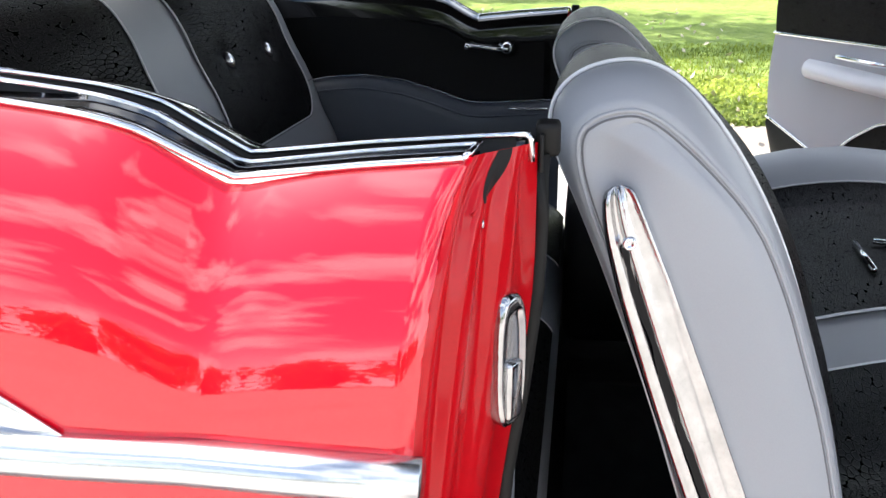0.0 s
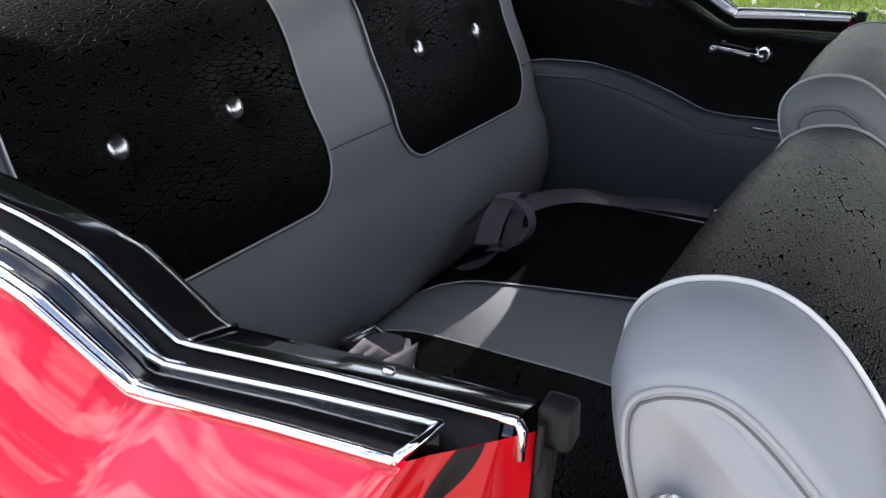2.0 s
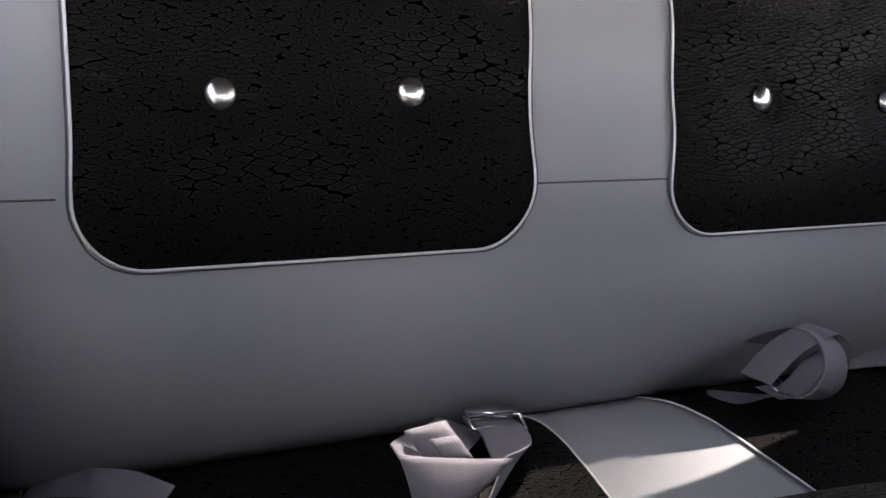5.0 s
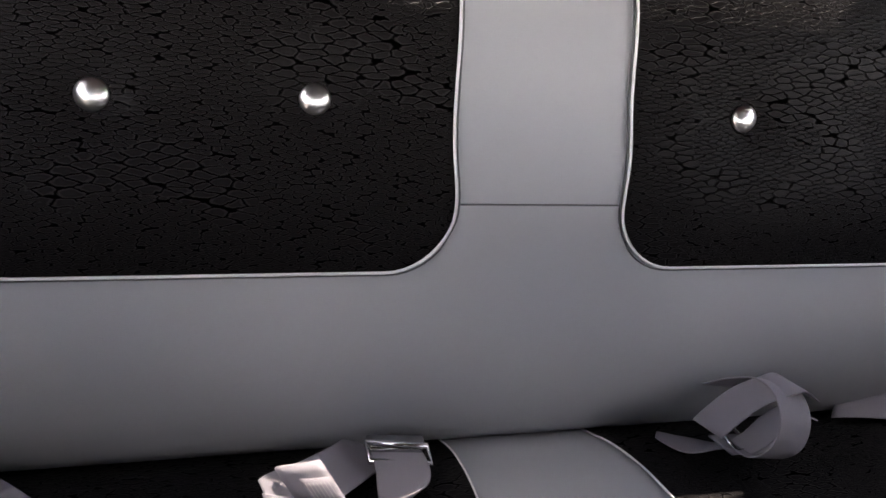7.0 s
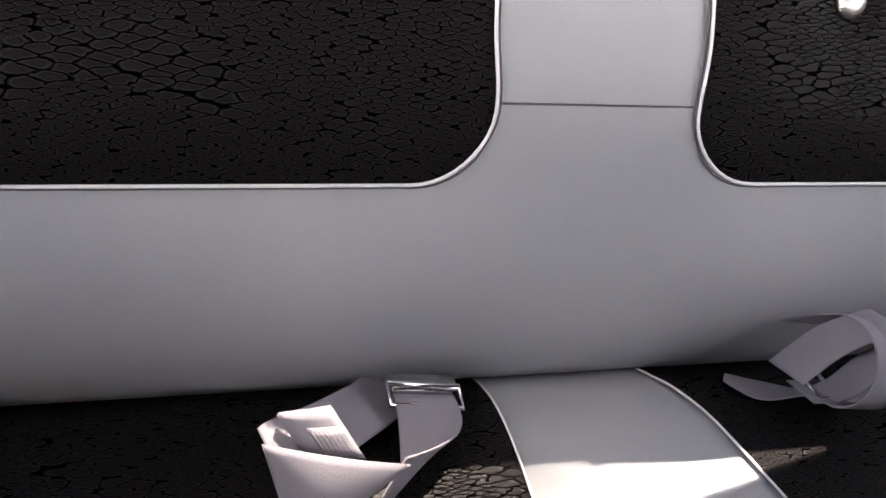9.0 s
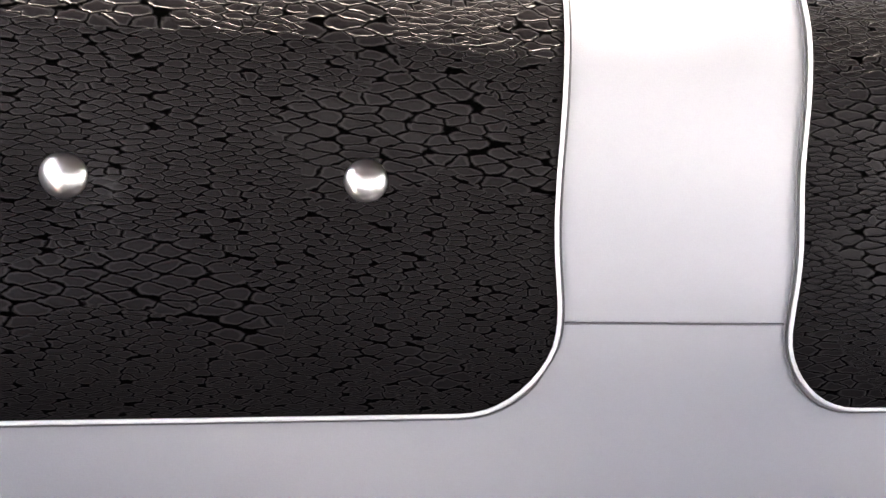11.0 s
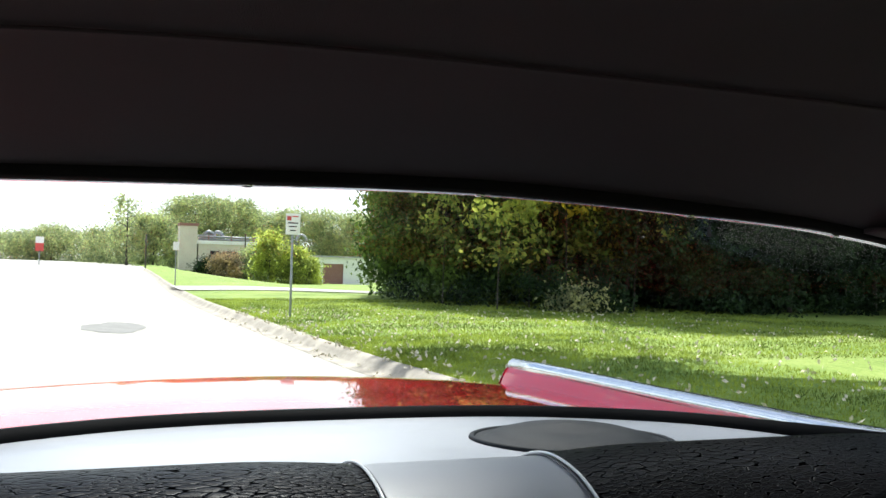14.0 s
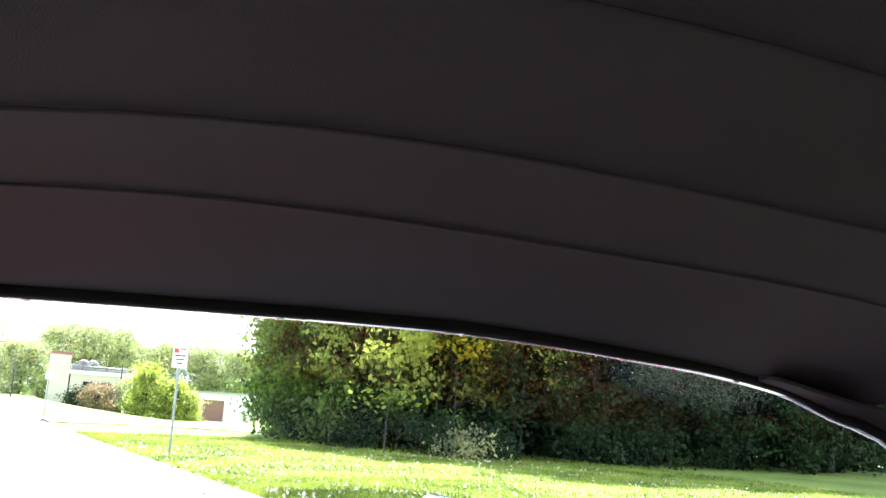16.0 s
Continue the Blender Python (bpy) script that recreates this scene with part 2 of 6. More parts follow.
def leaf_mat(name, color, thin=0.5):
    """Leaves that differ one by one, thin enough for light to come through."""
    m = bpy.data.materials.new(name)
    m.use_nodes = True
    n, l = m.node_tree.nodes, m.node_tree.links
    b = n["Principled BSDF"]
    b.inputs["Roughness"].default_value = 0.45
    b.inputs["Specular IOR Level"].default_value = 0.18
    g = n.new("ShaderNodeNewGeometry")
    rp = n.new("ShaderNodeValToRGB")
    c = Vector(color)
    rp.color_ramp.elements[0].color = (*(c * 0.5), 1)
    rp.color_ramp.elements[1].color = (min(1, c.x * 1.9), c.y * 1.6, c.z * 1.15, 1)
    tc = n.new("ShaderNodeTexCoord")
    no = n.new("ShaderNodeTexNoise")
    no.inputs["Scale"].default_value, no.inputs["Detail"].default_value = 0.8, 3
    l.new(tc.outputs["Object"], no.inputs["Vector"])
    mr = n.new("ShaderNodeMapRange")
    mr.inputs[1].default_value, mr.inputs[2].default_value = 0.38, 0.66
    mr.inputs[3].default_value, mr.inputs[4].default_value = -0.25, 0.6
    l.new(no.outputs["Fac"], mr.inputs[0])
    ma = n.new("ShaderNodeMath")
    ma.operation = "MULTIPLY_ADD"
    ma.inputs[1].default_value = 0.6
    l.new(g.outputs["Random Per Island"], ma.inputs[0])
    l.new(mr.outputs[0], ma.inputs[2])
    l.new(ma.outputs[0], rp.inputs["Fac"])
    l.new(rp.outputs["Color"], b.inputs["Base Color"])
    tr = n.new("ShaderNodeBsdfTranslucent")
    l.new(rp.outputs["Color"], tr.inputs["Color"])
    mx = n.new("ShaderNodeMixShader")
    mx.inputs[0].default_value = thin
    l.new(b.outputs[0], mx.inputs[1])
    l.new(tr.outputs[0], mx.inputs[2])
    l.new(mx.outputs[0], n["Material Output"].inputs["Surface"])
    return m


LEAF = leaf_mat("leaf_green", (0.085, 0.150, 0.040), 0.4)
# plain leaf green darkened: the shade of the wood is put into the colour
LEAF_SHADED = leaf_mat("leaf_shaded_green", (0.018, 0.043, 0.018), 0.24)
LEAFB = leaf_mat("leaf_dry_brown", (0.28, 0.24, 0.17), 0.3)
# light greens raised further in colour, to stand for sun on the saplings
LEAFL = leaf_mat("leaf_sunlit_light_green", (0.36, 0.46, 0.13), 0.68)
LEAF_SUNLIT = leaf_mat("leaf_sunlit_sapling_green", (0.26, 0.37, 0.11), 0.66)
LEAFP = leaf_mat("leaf_pale_weed", (0.36, 0.40, 0.25), 0.4)
LEAFY = leaf_mat("leaf_yellow", (0.48, 0.46, 0.05), 0.66)
# leaf green paled so that the colour itself carries the distant haze
LEAF_HAZED = leaf_mat("leaf_far_hazed", (0.34, 0.44, 0.25))


def glass_mat():
    m = bpy.data.materials.new("window_glass")
    m.use_nodes = True
    n, l = m.node_tree.nodes, m.node_tree.links
    t = n.new("ShaderNodeBsdfTransparent")
    t.inputs["Color"].default_value = (0.95, 0.97, 0.96, 1)
    g = n.new("ShaderNodeBsdfGlossy")
    g.inputs["Roughness"].default_value = 0.02
    mx = n.new("ShaderNodeMixShader")
    fr = n.new("ShaderNodeFresnel")
    fr.inputs["IOR"].default_value = 1.45
    dim = n.new("ShaderNodeMath")
    dim.operation = "MULTIPLY"
    dim.inputs[1].default_value = 0.07
    l.new(fr.outputs[0], dim.inputs[0])
    l.new(dim.outputs[0], mx.inputs[0])
    l.new(t.outputs[0], mx.inputs[1])
    l.new(g.outputs[0], mx.inputs[2])
    l.new(mx.outputs[0], n["Material Output"].inputs["Surface"])
    return m


GLASS = glass_mat()


def grass_mat():
    m = bpy.data.materials.new("grass_ground")
    m.use_nodes = True
    n, l = m.node_tree.nodes, m.node_tree.links
    b = n["Principled BSDF"]
    b.inputs["Roughness"].default_value = 0.8
    b.inputs["Specular IOR Level"].default_value = 0.2
    tc = n.new("ShaderNodeTexCoord")
    big = n.new("ShaderNodeTexNoise")
    big.inputs["Scale"].default_value, big.inputs["Detail"].default_value = 0.45, 6
    fine = n.new("ShaderNodeTexNoise")
    fine.inputs["Scale"].default_value, fine.inputs["Detail"].default_value = 14, 5
    l.new(tc.outputs["Object"], big.inputs["Vector"])
    l.new(tc.outputs["Object"], fine.inputs["Vector"])
    ad = n.new("ShaderNodeMath")
    l.new(big.outputs["Fac"], ad.inputs[0])
    l.new(fine.outputs["Fac"], ad.inputs[1])
    rp = n.new("ShaderNodeValToRGB")
    e = rp.color_ramp.elements
    e[0].position, e[0].color = 0.1, (0.11, 0.18, 0.03, 1)
    x = e.new(0.5)
    dv = n.new("ShaderNodeMath")
    dv.operation = "MULTIPLY"
    dv.inputs[1].default_value = 0.5
    e[0].position, e[1].position, e[2].position = 0.35, 0.5, 0.68
    e[1].color, e[2].color = (0.22, 0.30, 0.06, 1), (0.33, 0.375, 0.11, 1)
    l.new(ad.outputs[0], dv.inputs[0])
    l.new(dv.outputs[0], rp.inputs["Fac"])
    l.new(rp.outputs["Color"], b.inputs["Base Color"])
    bp = n.new("ShaderNodeBump")
    bp.inputs["Strength"].default_value, bp.inputs["Distance"].default_value = 1.0, 0.05
    l.new(fine.outputs["Fac"], bp.inputs["Height"])
    l.new(bp.outputs["Normal"], b.inputs["Normal"])
    return m


GRASS = grass_mat()
BLADE = leaf_mat("grass_blade", (0.215, 0.30, 0.055))


def road_mat():
    m = mat("pale_concrete_road", (0.42, 0.395, 0.36), 0.85, var=0.12, scale=0.35, bump=0.6, bscale=90)
    return m


ROAD = road_mat()
for m in (ROAD, CONC):
    m.node_tree.nodes["Principled BSDF"].inputs["Specular IOR Level"].default_value = 0.2


# ---- mesh helpers ----
def part(name, bm, material, parent=None, label="", smooth=True):
    me = bpy.data.meshes.new(name)
    bm.normal_update()
    bm.to_mesh(me)
    bm.free()
    me.materials.append(material)
    if smooth:
        me.shade_smooth()
    ob = new(name, me)
    ob.parent = parent
    if label:
        ob["label"] = label
    return ob


def thing(name, label, category, at=(0, 0, 0), group="", kind=""):
    ob = new(name)
    ob.empty_display_size = 0.1
    ob.matrix_world = Matrix.Translation(at)
    return tagged(ob, label, category, group, kind)


def sheet(rows, close_u=False, close_v=False, thick=0.0, uvs=None):
    """A skin over rows of points."""
    bm = bmesh.new()
    vs = [[bm.verts.new(p) for p in r] for r in rows]
    lay = bm.loops.layers.uv.new("UVMap") if uvs else None
    nr, nc = len(rows), len(rows[0])
    for i in range(nr if close_v else nr - 1):
        for j in range(nc if close_u else nc - 1):
            i2, j2 = (i + 1) % nr, (j + 1) % nc
            try:
                f = bm.faces.new((vs[i][j], vs[i][j2], vs[i2][j2], vs[i2][j]))
            except ValueError:
                continue
            if lay:
                for lp, (a, b) in zip(f.loops, ((i, j), (i, j2), (i2, j2), (i2, j))):
                    lp[lay].uv = uvs[a][b]
    if thick:
        bmesh.ops.recalc_face_normals(bm, faces=bm.faces)
        bmesh.ops.solidify(bm, geom=list(bm.faces), thickness=thick)
    return bm


def tube(pts, r, n=8, closed=False, flat=1.0, bm=None, up=(0, 0, 1)):
    """A round or flattened bar along points; ends capped."""
    bm = bm or bmesh.new()
    P = [Vector(p) for p in pts]
    rings = []
    for i, p in enumerate(P):
        a = P[i - 1] if (i > 0 or closed) else p
        b = P[(i + 1) % len(P)] if (i < len(P) - 1 or closed) else p
        d = (b - a).normalized()
        u = Vector(up)
        s = d.cross(u)
        if s.length < 1e-3:
            s = d.cross(Vector((1, 0, 0)))
        s.normalize()
        w = s.cross(d)
        rings.append([bm.verts.new(p + s * (r * math.cos(k * 2 * math.pi / n)) + w * (r * flat * math.sin(k * 2 * math.pi / n))) for k in range(n)])
    m = len(rings)
    for i in range(m if closed else m - 1):
        for k in range(n):
            bm.faces.new((rings[i][k], rings[i][(k + 1) % n], rings[(i + 1) % m][(k + 1) % n], rings[(i + 1) % m][k]))
    if not closed:
        bm.faces.new(rings[0][::-1])
        bm.faces.new(rings[-1])
    return bm


def box(size, at=(0, 0, 0), bevel=0.0, seg=2, rot=None, bm=None):
    b2 = bmesh.new()
    bmesh.ops.create_cube(b2, size=1)
    bmesh.ops.scale(b2, vec=size, verts=b2.verts)
    if bevel:
        bmesh.ops.bevel(b2, geom=list(b2.edges), offset=bevel, segments=seg, affect="EDGES", profile=0.5)
    if rot:
        bmesh.ops.rotate(b2, cent=(0, 0, 0), matrix=rot.to_3x3(), verts=b2.verts)
    bmesh.ops.translate(b2, vec=at, verts=b2.verts)
    if bm is None:
        return b2
    me = bpy.data.meshes.new("tmp")
    b2.to_mesh(me)
    b2.free()
    bm.from_mesh(me)
    bpy.data.meshes.remove(me)
    return bm


def lathe(prof, n=24, axis="Z", at=(0, 0, 0), rot=None):
    """A turned body from (radius, height) pairs."""
    bm = bmesh.new()
    rings = []
    for r, h in prof:
        if r < 1e-6:
            rings.append([bm.verts.new((0, 0, h))])
        else:
            rings.append([bm.verts.new((r * math.cos(2 * math.pi * k / n), r * math.sin(2 * math.pi * k / n), h)) for k in range(n)])
    for a, b in zip(rings, rings[1:]):
        for k in range(n):
            va = [a[k % len(a)], a[(k + 1) % len(a)]] if len(a) > 1 else [a[0]]
            vb = [b[(k + 1) % len(b)], b[k % len(b)]] if len(b) > 1 else [b[0]]
            bm.faces.new(va + vb)
    if rot:
        bmesh.ops.rotate(bm, cent=(0, 0, 0), matrix=rot.to_3x3(), verts=bm.verts)
    bmesh.ops.translate(bm, vec=at, verts=bm.verts)
    return bm


def smooth_line(pts, n=8):
    """Points on a curve through the given ones."""
    P = [Vector(p) for p in pts]
    out = []
    for i in range(len(P) - 1):
        a, b, c, d = P[max(i - 1, 0)], P[i], P[i + 1], P[min(i + 2, len(P) - 1)]
        for k in range(n):
            t = k / n
            out.append(0.5 * ((2 * b) + (c - a) * t + (2 * a - 5 * b + 4 * c - d) * t * t + (3 * b - a - 3 * c + d) * t ** 3))
    out.append(P[-1])
    return out


def interp(x, xs, ys):
    return float(np.interp(x, xs, ys))


def resample(pts, n):
    P = [Vector(p) for p in pts]
    d = [0]
    for a, b in zip(P, P[1:]):
        d.append(d[-1] + (b - a).length)
    return [Vector([interp(d[-1] * i / (n - 1), d, [p[k] for p in P]) for k in range(len(P[0]))]) for i in range(n)]


def smoothstep(a, b, x):
    t = min(1, max(0, (x - a) / (b - a)))
    return t * t * (3 - 2 * t)


# ---- ground ----
KERB_Y = [-1600, -400, -40, -1, 5, 8, 10.2, 13.7, 17, 20, 25, 34, 45, 55, 80, 130, 2000]
KERB_X = [60, 38, 7.2, 3.85, 3.22, 2.90, 2.72, 2.60, 2.50, 2.42, 2.34, 2.42, 2.75, 3.1, 3.9, 5.2, 5.2]


def kerb_x(y):
    return interp(y, KERB_Y, KERB_X)


def lawn_z(x, y):
    """The lawn rises from the kerb and falls away towards the shed."""
    d = x - kerb_x(y)
    return 0.13 + 0.05 * smoothstep(0, 3, d) - 0.0175 * max(0, y - 24) * smoothstep(1.5, 12, d) * (1 if y < 110 else 110 / y)


ys = [-1500, -600, -200, -80] + [-40 + 2 * i for i in range(75)] + [120, 140, 170, 220, 300, 500, 900, 1800]
ds = [0.16, 0.6, 1.2, 2, 3, 4, 6, 8, 10, 13, 17, 22, 30, 45, 80, 160, 400, 1500]
lawn = part("ground", sheet([[(kerb_x(y) + d, y, lawn_z(kerb_x(y) + d, y)) for d in ds] for y in ys]), GRASS)
tagged(lawn, "sunlit mown lawn with dry patches beside the kerb", "lawn", kind="structure")
us = [-1500, -400, -150, -60, -25, -10, -4, 0]
road = part("road", sheet([[(kerb_x(y) + u - 0.02, y, 0.0) for u in us] for y in ys]), ROAD)
tagged(road, "pale sun-bleached concrete road and parking lot", "road", kind="structure")
kerb_rows = []
for y in [-40 + 1.0 * i for i in range(140)]:
    k = kerb_x(y)
    kerb_rows.append([(k - 0.22, y, 0.004), (k - 0.20, y, 0.012), (k - 0.06, y, 0.008), (k, y, 0.03), (k + 0.05, y, 0.082), (k + 0.10, y, 0.118), (k + 0.17, y, 0.136), (k + 0.19, y, 0.10)])
tagged(part("kerb", sheet(kerb_rows), KERBM), "worn concrete kerb and gutter beside the lawn", "kerb", kind="structure")
drive_rows = []
for i in range(40):
    d = 0.1 + i * 1.1
    x = kerb_x(31) + d
    y0, y1 = 32.6 + 0.55 * d * smoothstep(0, 20, d), 37.4 + 0.62 * d * smoothstep(0, 20, d)
    drive_rows.append([(x, y0, lawn_z(x, y0) + 0.03), (x, (y0 + y1) / 2, lawn_z(x, (y0 + y1) / 2) + 0.035), (x, y1, lawn_z(x, y1) + 0.03)])
tagged(part("pavement", sheet(drive_rows), CONC), "concrete driveway crossing the lawn", "driveway", kind="structure")
rnd = random.Random(5)
bm = bmesh.new()
vs = []
for i in range(18):
    a = i * 2 * math.pi / 18
    r = 1 + rnd.uniform(-0.15, 0.15)
    vs.append(bm.verts.new((0.05 + 0.52 * r * math.cos(a), 16.7 + 1.3 * r * math.sin(a), 0.006)))
bm.faces.new(vs)
tagged(part("road_patch", bm, TAR), "grey repair patch on the pale road", "patch", kind="structure")

# ---- car ----
car = thing("car", "red two-door hardtop of the nineteen-fifties with chrome trim", "car")

# belt line along the side: height by y
BELT_Y = [-0.47, -0.36, -0.267, -0.235, -0.20, -0.175, -0.15, -0.08, 0.05, 0.30, 0.63, 1.1, 1.56, 1.80]
BELT_Z = [0.978, 0.968, 0.957, 0.972, 0.989, 0.996, 1.001, 1.010, 1.019, 1.012, 0.999, 0.988, 0.980, 0.974]


def belt(y):
    return interp(y, BELT_Y, BELT_Z)


SIDE_D = [0, 0.012, 0.03, 0.06, 0.10, 0.14, 0.18, 0.22, 0.30, 0.40, 0.52, 0.62, 0.68]
SIDE_X = [0.779, 0.793, 0.811, 0.833, 0.853, 0.864, 0.869, 0.871, 0.873, 0.872, 0.862, 0.845, 0.82]


def skin(y, d):
    """The outer skin's distance from the centre line, d below the belt; a shallow fold runs down from the notch."""
    x = interp(d, SIDE_D, SIDE_X)
    fold = math.exp(-((y + 0.263) / 0.045) ** 2) * math.exp(-d / 0.14) * 0.007
    return x - fold - 0.10 * smoothstep(1.2, 1.9, y) * smoothstep(0.0, 0.5, d)


def edge_lean(d):
    return interp(d, [0, 0.012, 0.028, 0.065, 0.13, 0.17, 0.3, 0.5, 0.7], [0, 0.006, 0.012, 0.018, 0.025, 0.028, 0.036, 0.046, 0.056])


def quarter_panel(s):
    ys = [-0.437 + 0.0175 * i for i in range(30)] + [0.09 + 0.08 * i for i in range(22)]
    ds = [0, 0.006, 0.012, 0.02, 0.03, 0.045, 0.06, 0.08, 0.10, 0.12, 0.14, 0.16, 0.18, 0.20, 0.22, 0.26, 0.30, 0.35, 0.40, 0.46, 0.52, 0.57, 0.62, 0.68]
    rows = []
    for y in ys:
        r = []
        for d in ds:
            yy = y + edge_lean(d) * (1 - smoothstep(-0.445, -0.25, y))   # the door edge leans back as it goes down
            r.append((s * skin(y, d), yy, belt(y) - d))
        rows.append(r)
    part("quarter_panel", sheet(rows, thick=0.004), RED, car, "glossy red rear quarter panel with a notched belt line")
    # anodised wedge and side spear
    spear = [(s * (skin(y, belt(y) - 0.782) + 0.004), y, 0.782 - 0.01 * smoothstep(0, 1.5, y)) for y in [-0.415 + 0.08 * i for i in range(28)]]
    part("side_spear", tube(spear, 0.018, 10, flat=0.9), STEEL, car, "bright side spear moulding")
    top = []
    for i in range(24):
        y = -0.17 + 0.085 * i
        z1 = min(0.93 - 0.03 * smoothstep(0.5, 1.8, y), 0.797 + 0.60 * (y + 0.17))
        top.append([(s * (skin(y, belt(y) - z) + 0.005), y, z) for z in [0.795 + (z1 - 0.795) * k / 4 for k in range(5)]])
    part("wedge_insert", sheet(top, thick=0.003), STEEL, car, "silver ribbed wedge insert on the flank")
    # belt mouldings: outer bead, polished capping, middle bead, glass slot, inner bead
    def mid_x(y):
        return interp(y, [-0.44, -0.27, 0.10, 0.5], [0.750, 0.760, 0.755, 0.753])

    def inn_x(y):
        return interp(y, [-0.47, -0.27, 0.10, 0.3], [0.735, 0.742, 0.737, 0.735])

    def mid_z(y):
        return belt(y) + interp(y, [-0.45, -0.27, -0.21, -0.10, 0.1, 0.5], [0.003, 0.005, 0.010, 0.010, 0.006, 0.002])

    def inn_z(y):
        return belt(y) + interp(y, [-0.47, -0.27, -0.21, -0.10, 0.1, 0.3], [0.005, 0.009, 0.014, 0.013, 0.009, 0.005])

    def line(fx, fz, y0, y1, n=80):
        return [(s * fx(y), y, fz(y)) for y in [y0 + (y1 - y0) * i / n for i in range(n + 1)]]
    part("belt_moulding", tube(line(lambda y: 0.781, belt, -0.430, 1.0), 0.0030, 8), CHROME, car, "outer chrome belt bead")
    part("belt_moulding", tube(line(mid_x, mid_z, -0.438, 0.5), 0.0026, 8), CHROME, car, "middle chrome belt bead")
    part("belt_moulding", tube(line(inn_x, inn_z, -0.470, 0.30), 0.0027, 8), CHROME, car, "inner chrome belt bead")
    cap = [(s * 0.735, -0.470, 0.983), (s * 0.735, -0.473, 0.979), (s * 0.735, -0.473, 0.963)]
    part("moulding_end", tube(cap, 0.0027, 8), CHROME, car)
    cap = [(s * 0.781, -0.430, belt(-0.430)), (s * 0.766, -0.434, belt(-0.432) + 0.0015), (s * 0.750, -0.438, mid_z(-0.438))]
    part("moulding_end", tube(cap, 0.0027, 8), CHROME, car)
    # polished capping: a rounded outer shoulder, broad behind the notch, and a flat field
    rows, edge = [], []
    for i in range(91):
        y = -0.431 + 1.4 * i / 90 if i > 40 else -0.431 + 0.62 * i / 90
        w = interp(y, [-0.43, -0.29, -0.262, -0.20, 0.1], [0.0025, 0.003, 0.008, 0.010, 0.009])
        b, mx, mz = belt(y), mid_x(y) + 0.002, mid_z(y) - 0.0005
        fy = -0.007 * smoothstep(-0.35, -0.43, y)
        edge.append([(s * 0.7805, y, b - 0.008), (s * 0.7815, y, b - 0.002), (s * (0.781 - 0.25 * w), y, b + 0.0012 + 0.05 * w), (s * (0.781 - 0.6 * w), y, b + 0.0020 + 0.14 * w), (s * (0.781 - w), y, b + 0.0018 + 0.12 * w), (s * (0.781 - w), y, b - 0.002)])
        rows.append([(s * (0.7815 - w), y + 0.3 * fy, b + 0.0006 + 0.08 * w), (s * ((0.781 - w + mx) / 2), y + 0.6 * fy, (b + mz) / 2 + 0.0006), (s * mx, y + fy, mz), (s * (mx - 0.001), y + fy, mz - 0.02)])
    part("belt_capping", sheet(rows), BLACKP, car, "glossy black belt capping between the beads")
    part("capping_shoulder", sheet(edge), CHROME, car, "rounded chrome shoulder of the belt line, broad behind the notch")
    # folded stainless saddle where the belt line breaks
    rows = []
    for i in range(15):
        y = -0.285 + 0.080 * (i / 14)
        w = 0.0045 * math.sin(math.pi * (0.05 + 0.9 * i / 14))
        m, z = mid_x(y) - 0.003, mid_z(y)
        rows.append([(s * (m + w * 0.6), y, z + 0.0012), (s * (m - w * 0.4), y, z + 0.0022 + w * 0.2), (s * (m - w * 1.3), y, z - 0.001)])
    part("moulding_saddle", sheet(rows, thick=0.0015), CHROME, car, "bright folded saddle on the belt moulding")
    rows = []
    for i in range(81):
        y = -0.452 + 0.9 * i / 80
        rows.append([(s * (mid_x(y) - 0.002), y, mid_z(y) - 0.02), (s * (mid_x(y) - 0.003), y, mid_z(y) - 0.009), (s * (inn_x(y) + 0.002), y - 0.01, mid_z(y) - 0.009), (s * (inn_x(y) + 0.001), y - 0.01, inn_z(y) - 0.001)])
    part("glass_channel", sheet(rows), RUBBER, car)
    # garnish caps inside the glass, both sloping inwards: the rear one lies over the end of the front one
    def garnish(y0, y1, n, lift):
        rows = []
        for i in range(n + 1):
            y = y0 + (y1 - y0) * i / n
            b, x = inn_z(y) + lift, inn_x(y)
            rows.append([(s * (x + 0.001), y, b - 0.016), (s * (x - 0.0015), y, b - 0.0015), (s * (x - 0.005), y, b - 0.0008), (s * (x - 0.020), y, b - 0.0040), (s * (x - 0.033), y, b - 0.0068), (s * 0.6980, y, b - 0.0095), (s * 0.6930, y, b - 0.018), (s * 0.690, y, b - 0.034), (s * 0.689, y, b - 0.065)])
        return rows
    cap = part("garnish_rail", sheet(garnish(-0.468, -0.268, 28, 0.0)), BLACKP, car, "glossy black garnish rail along the window")
    part("screw", lathe([(0, 0.0018), (0.0025, 0.0016), (0.0038, 0.0), (0.0038, -0.004)], 14, at=(s * 0.713, -0.387, inn_z(-0.387) - 0.0042), rot=Matrix.Rotation(radians(-12) * s, 4, "Y")), CHROME, cap)
    rail = garnish(-0.272, 0.235, 44, 0.0022)
    part("garnish_rail", sheet(rail), BLACKP, car, "glossy black garnish rail behind the belt notch")
    part("garnish_edge", tube(rail[0][1:6], 0.0010, 6), CHROME, car, "thin bright edge where the garnish rails meet")


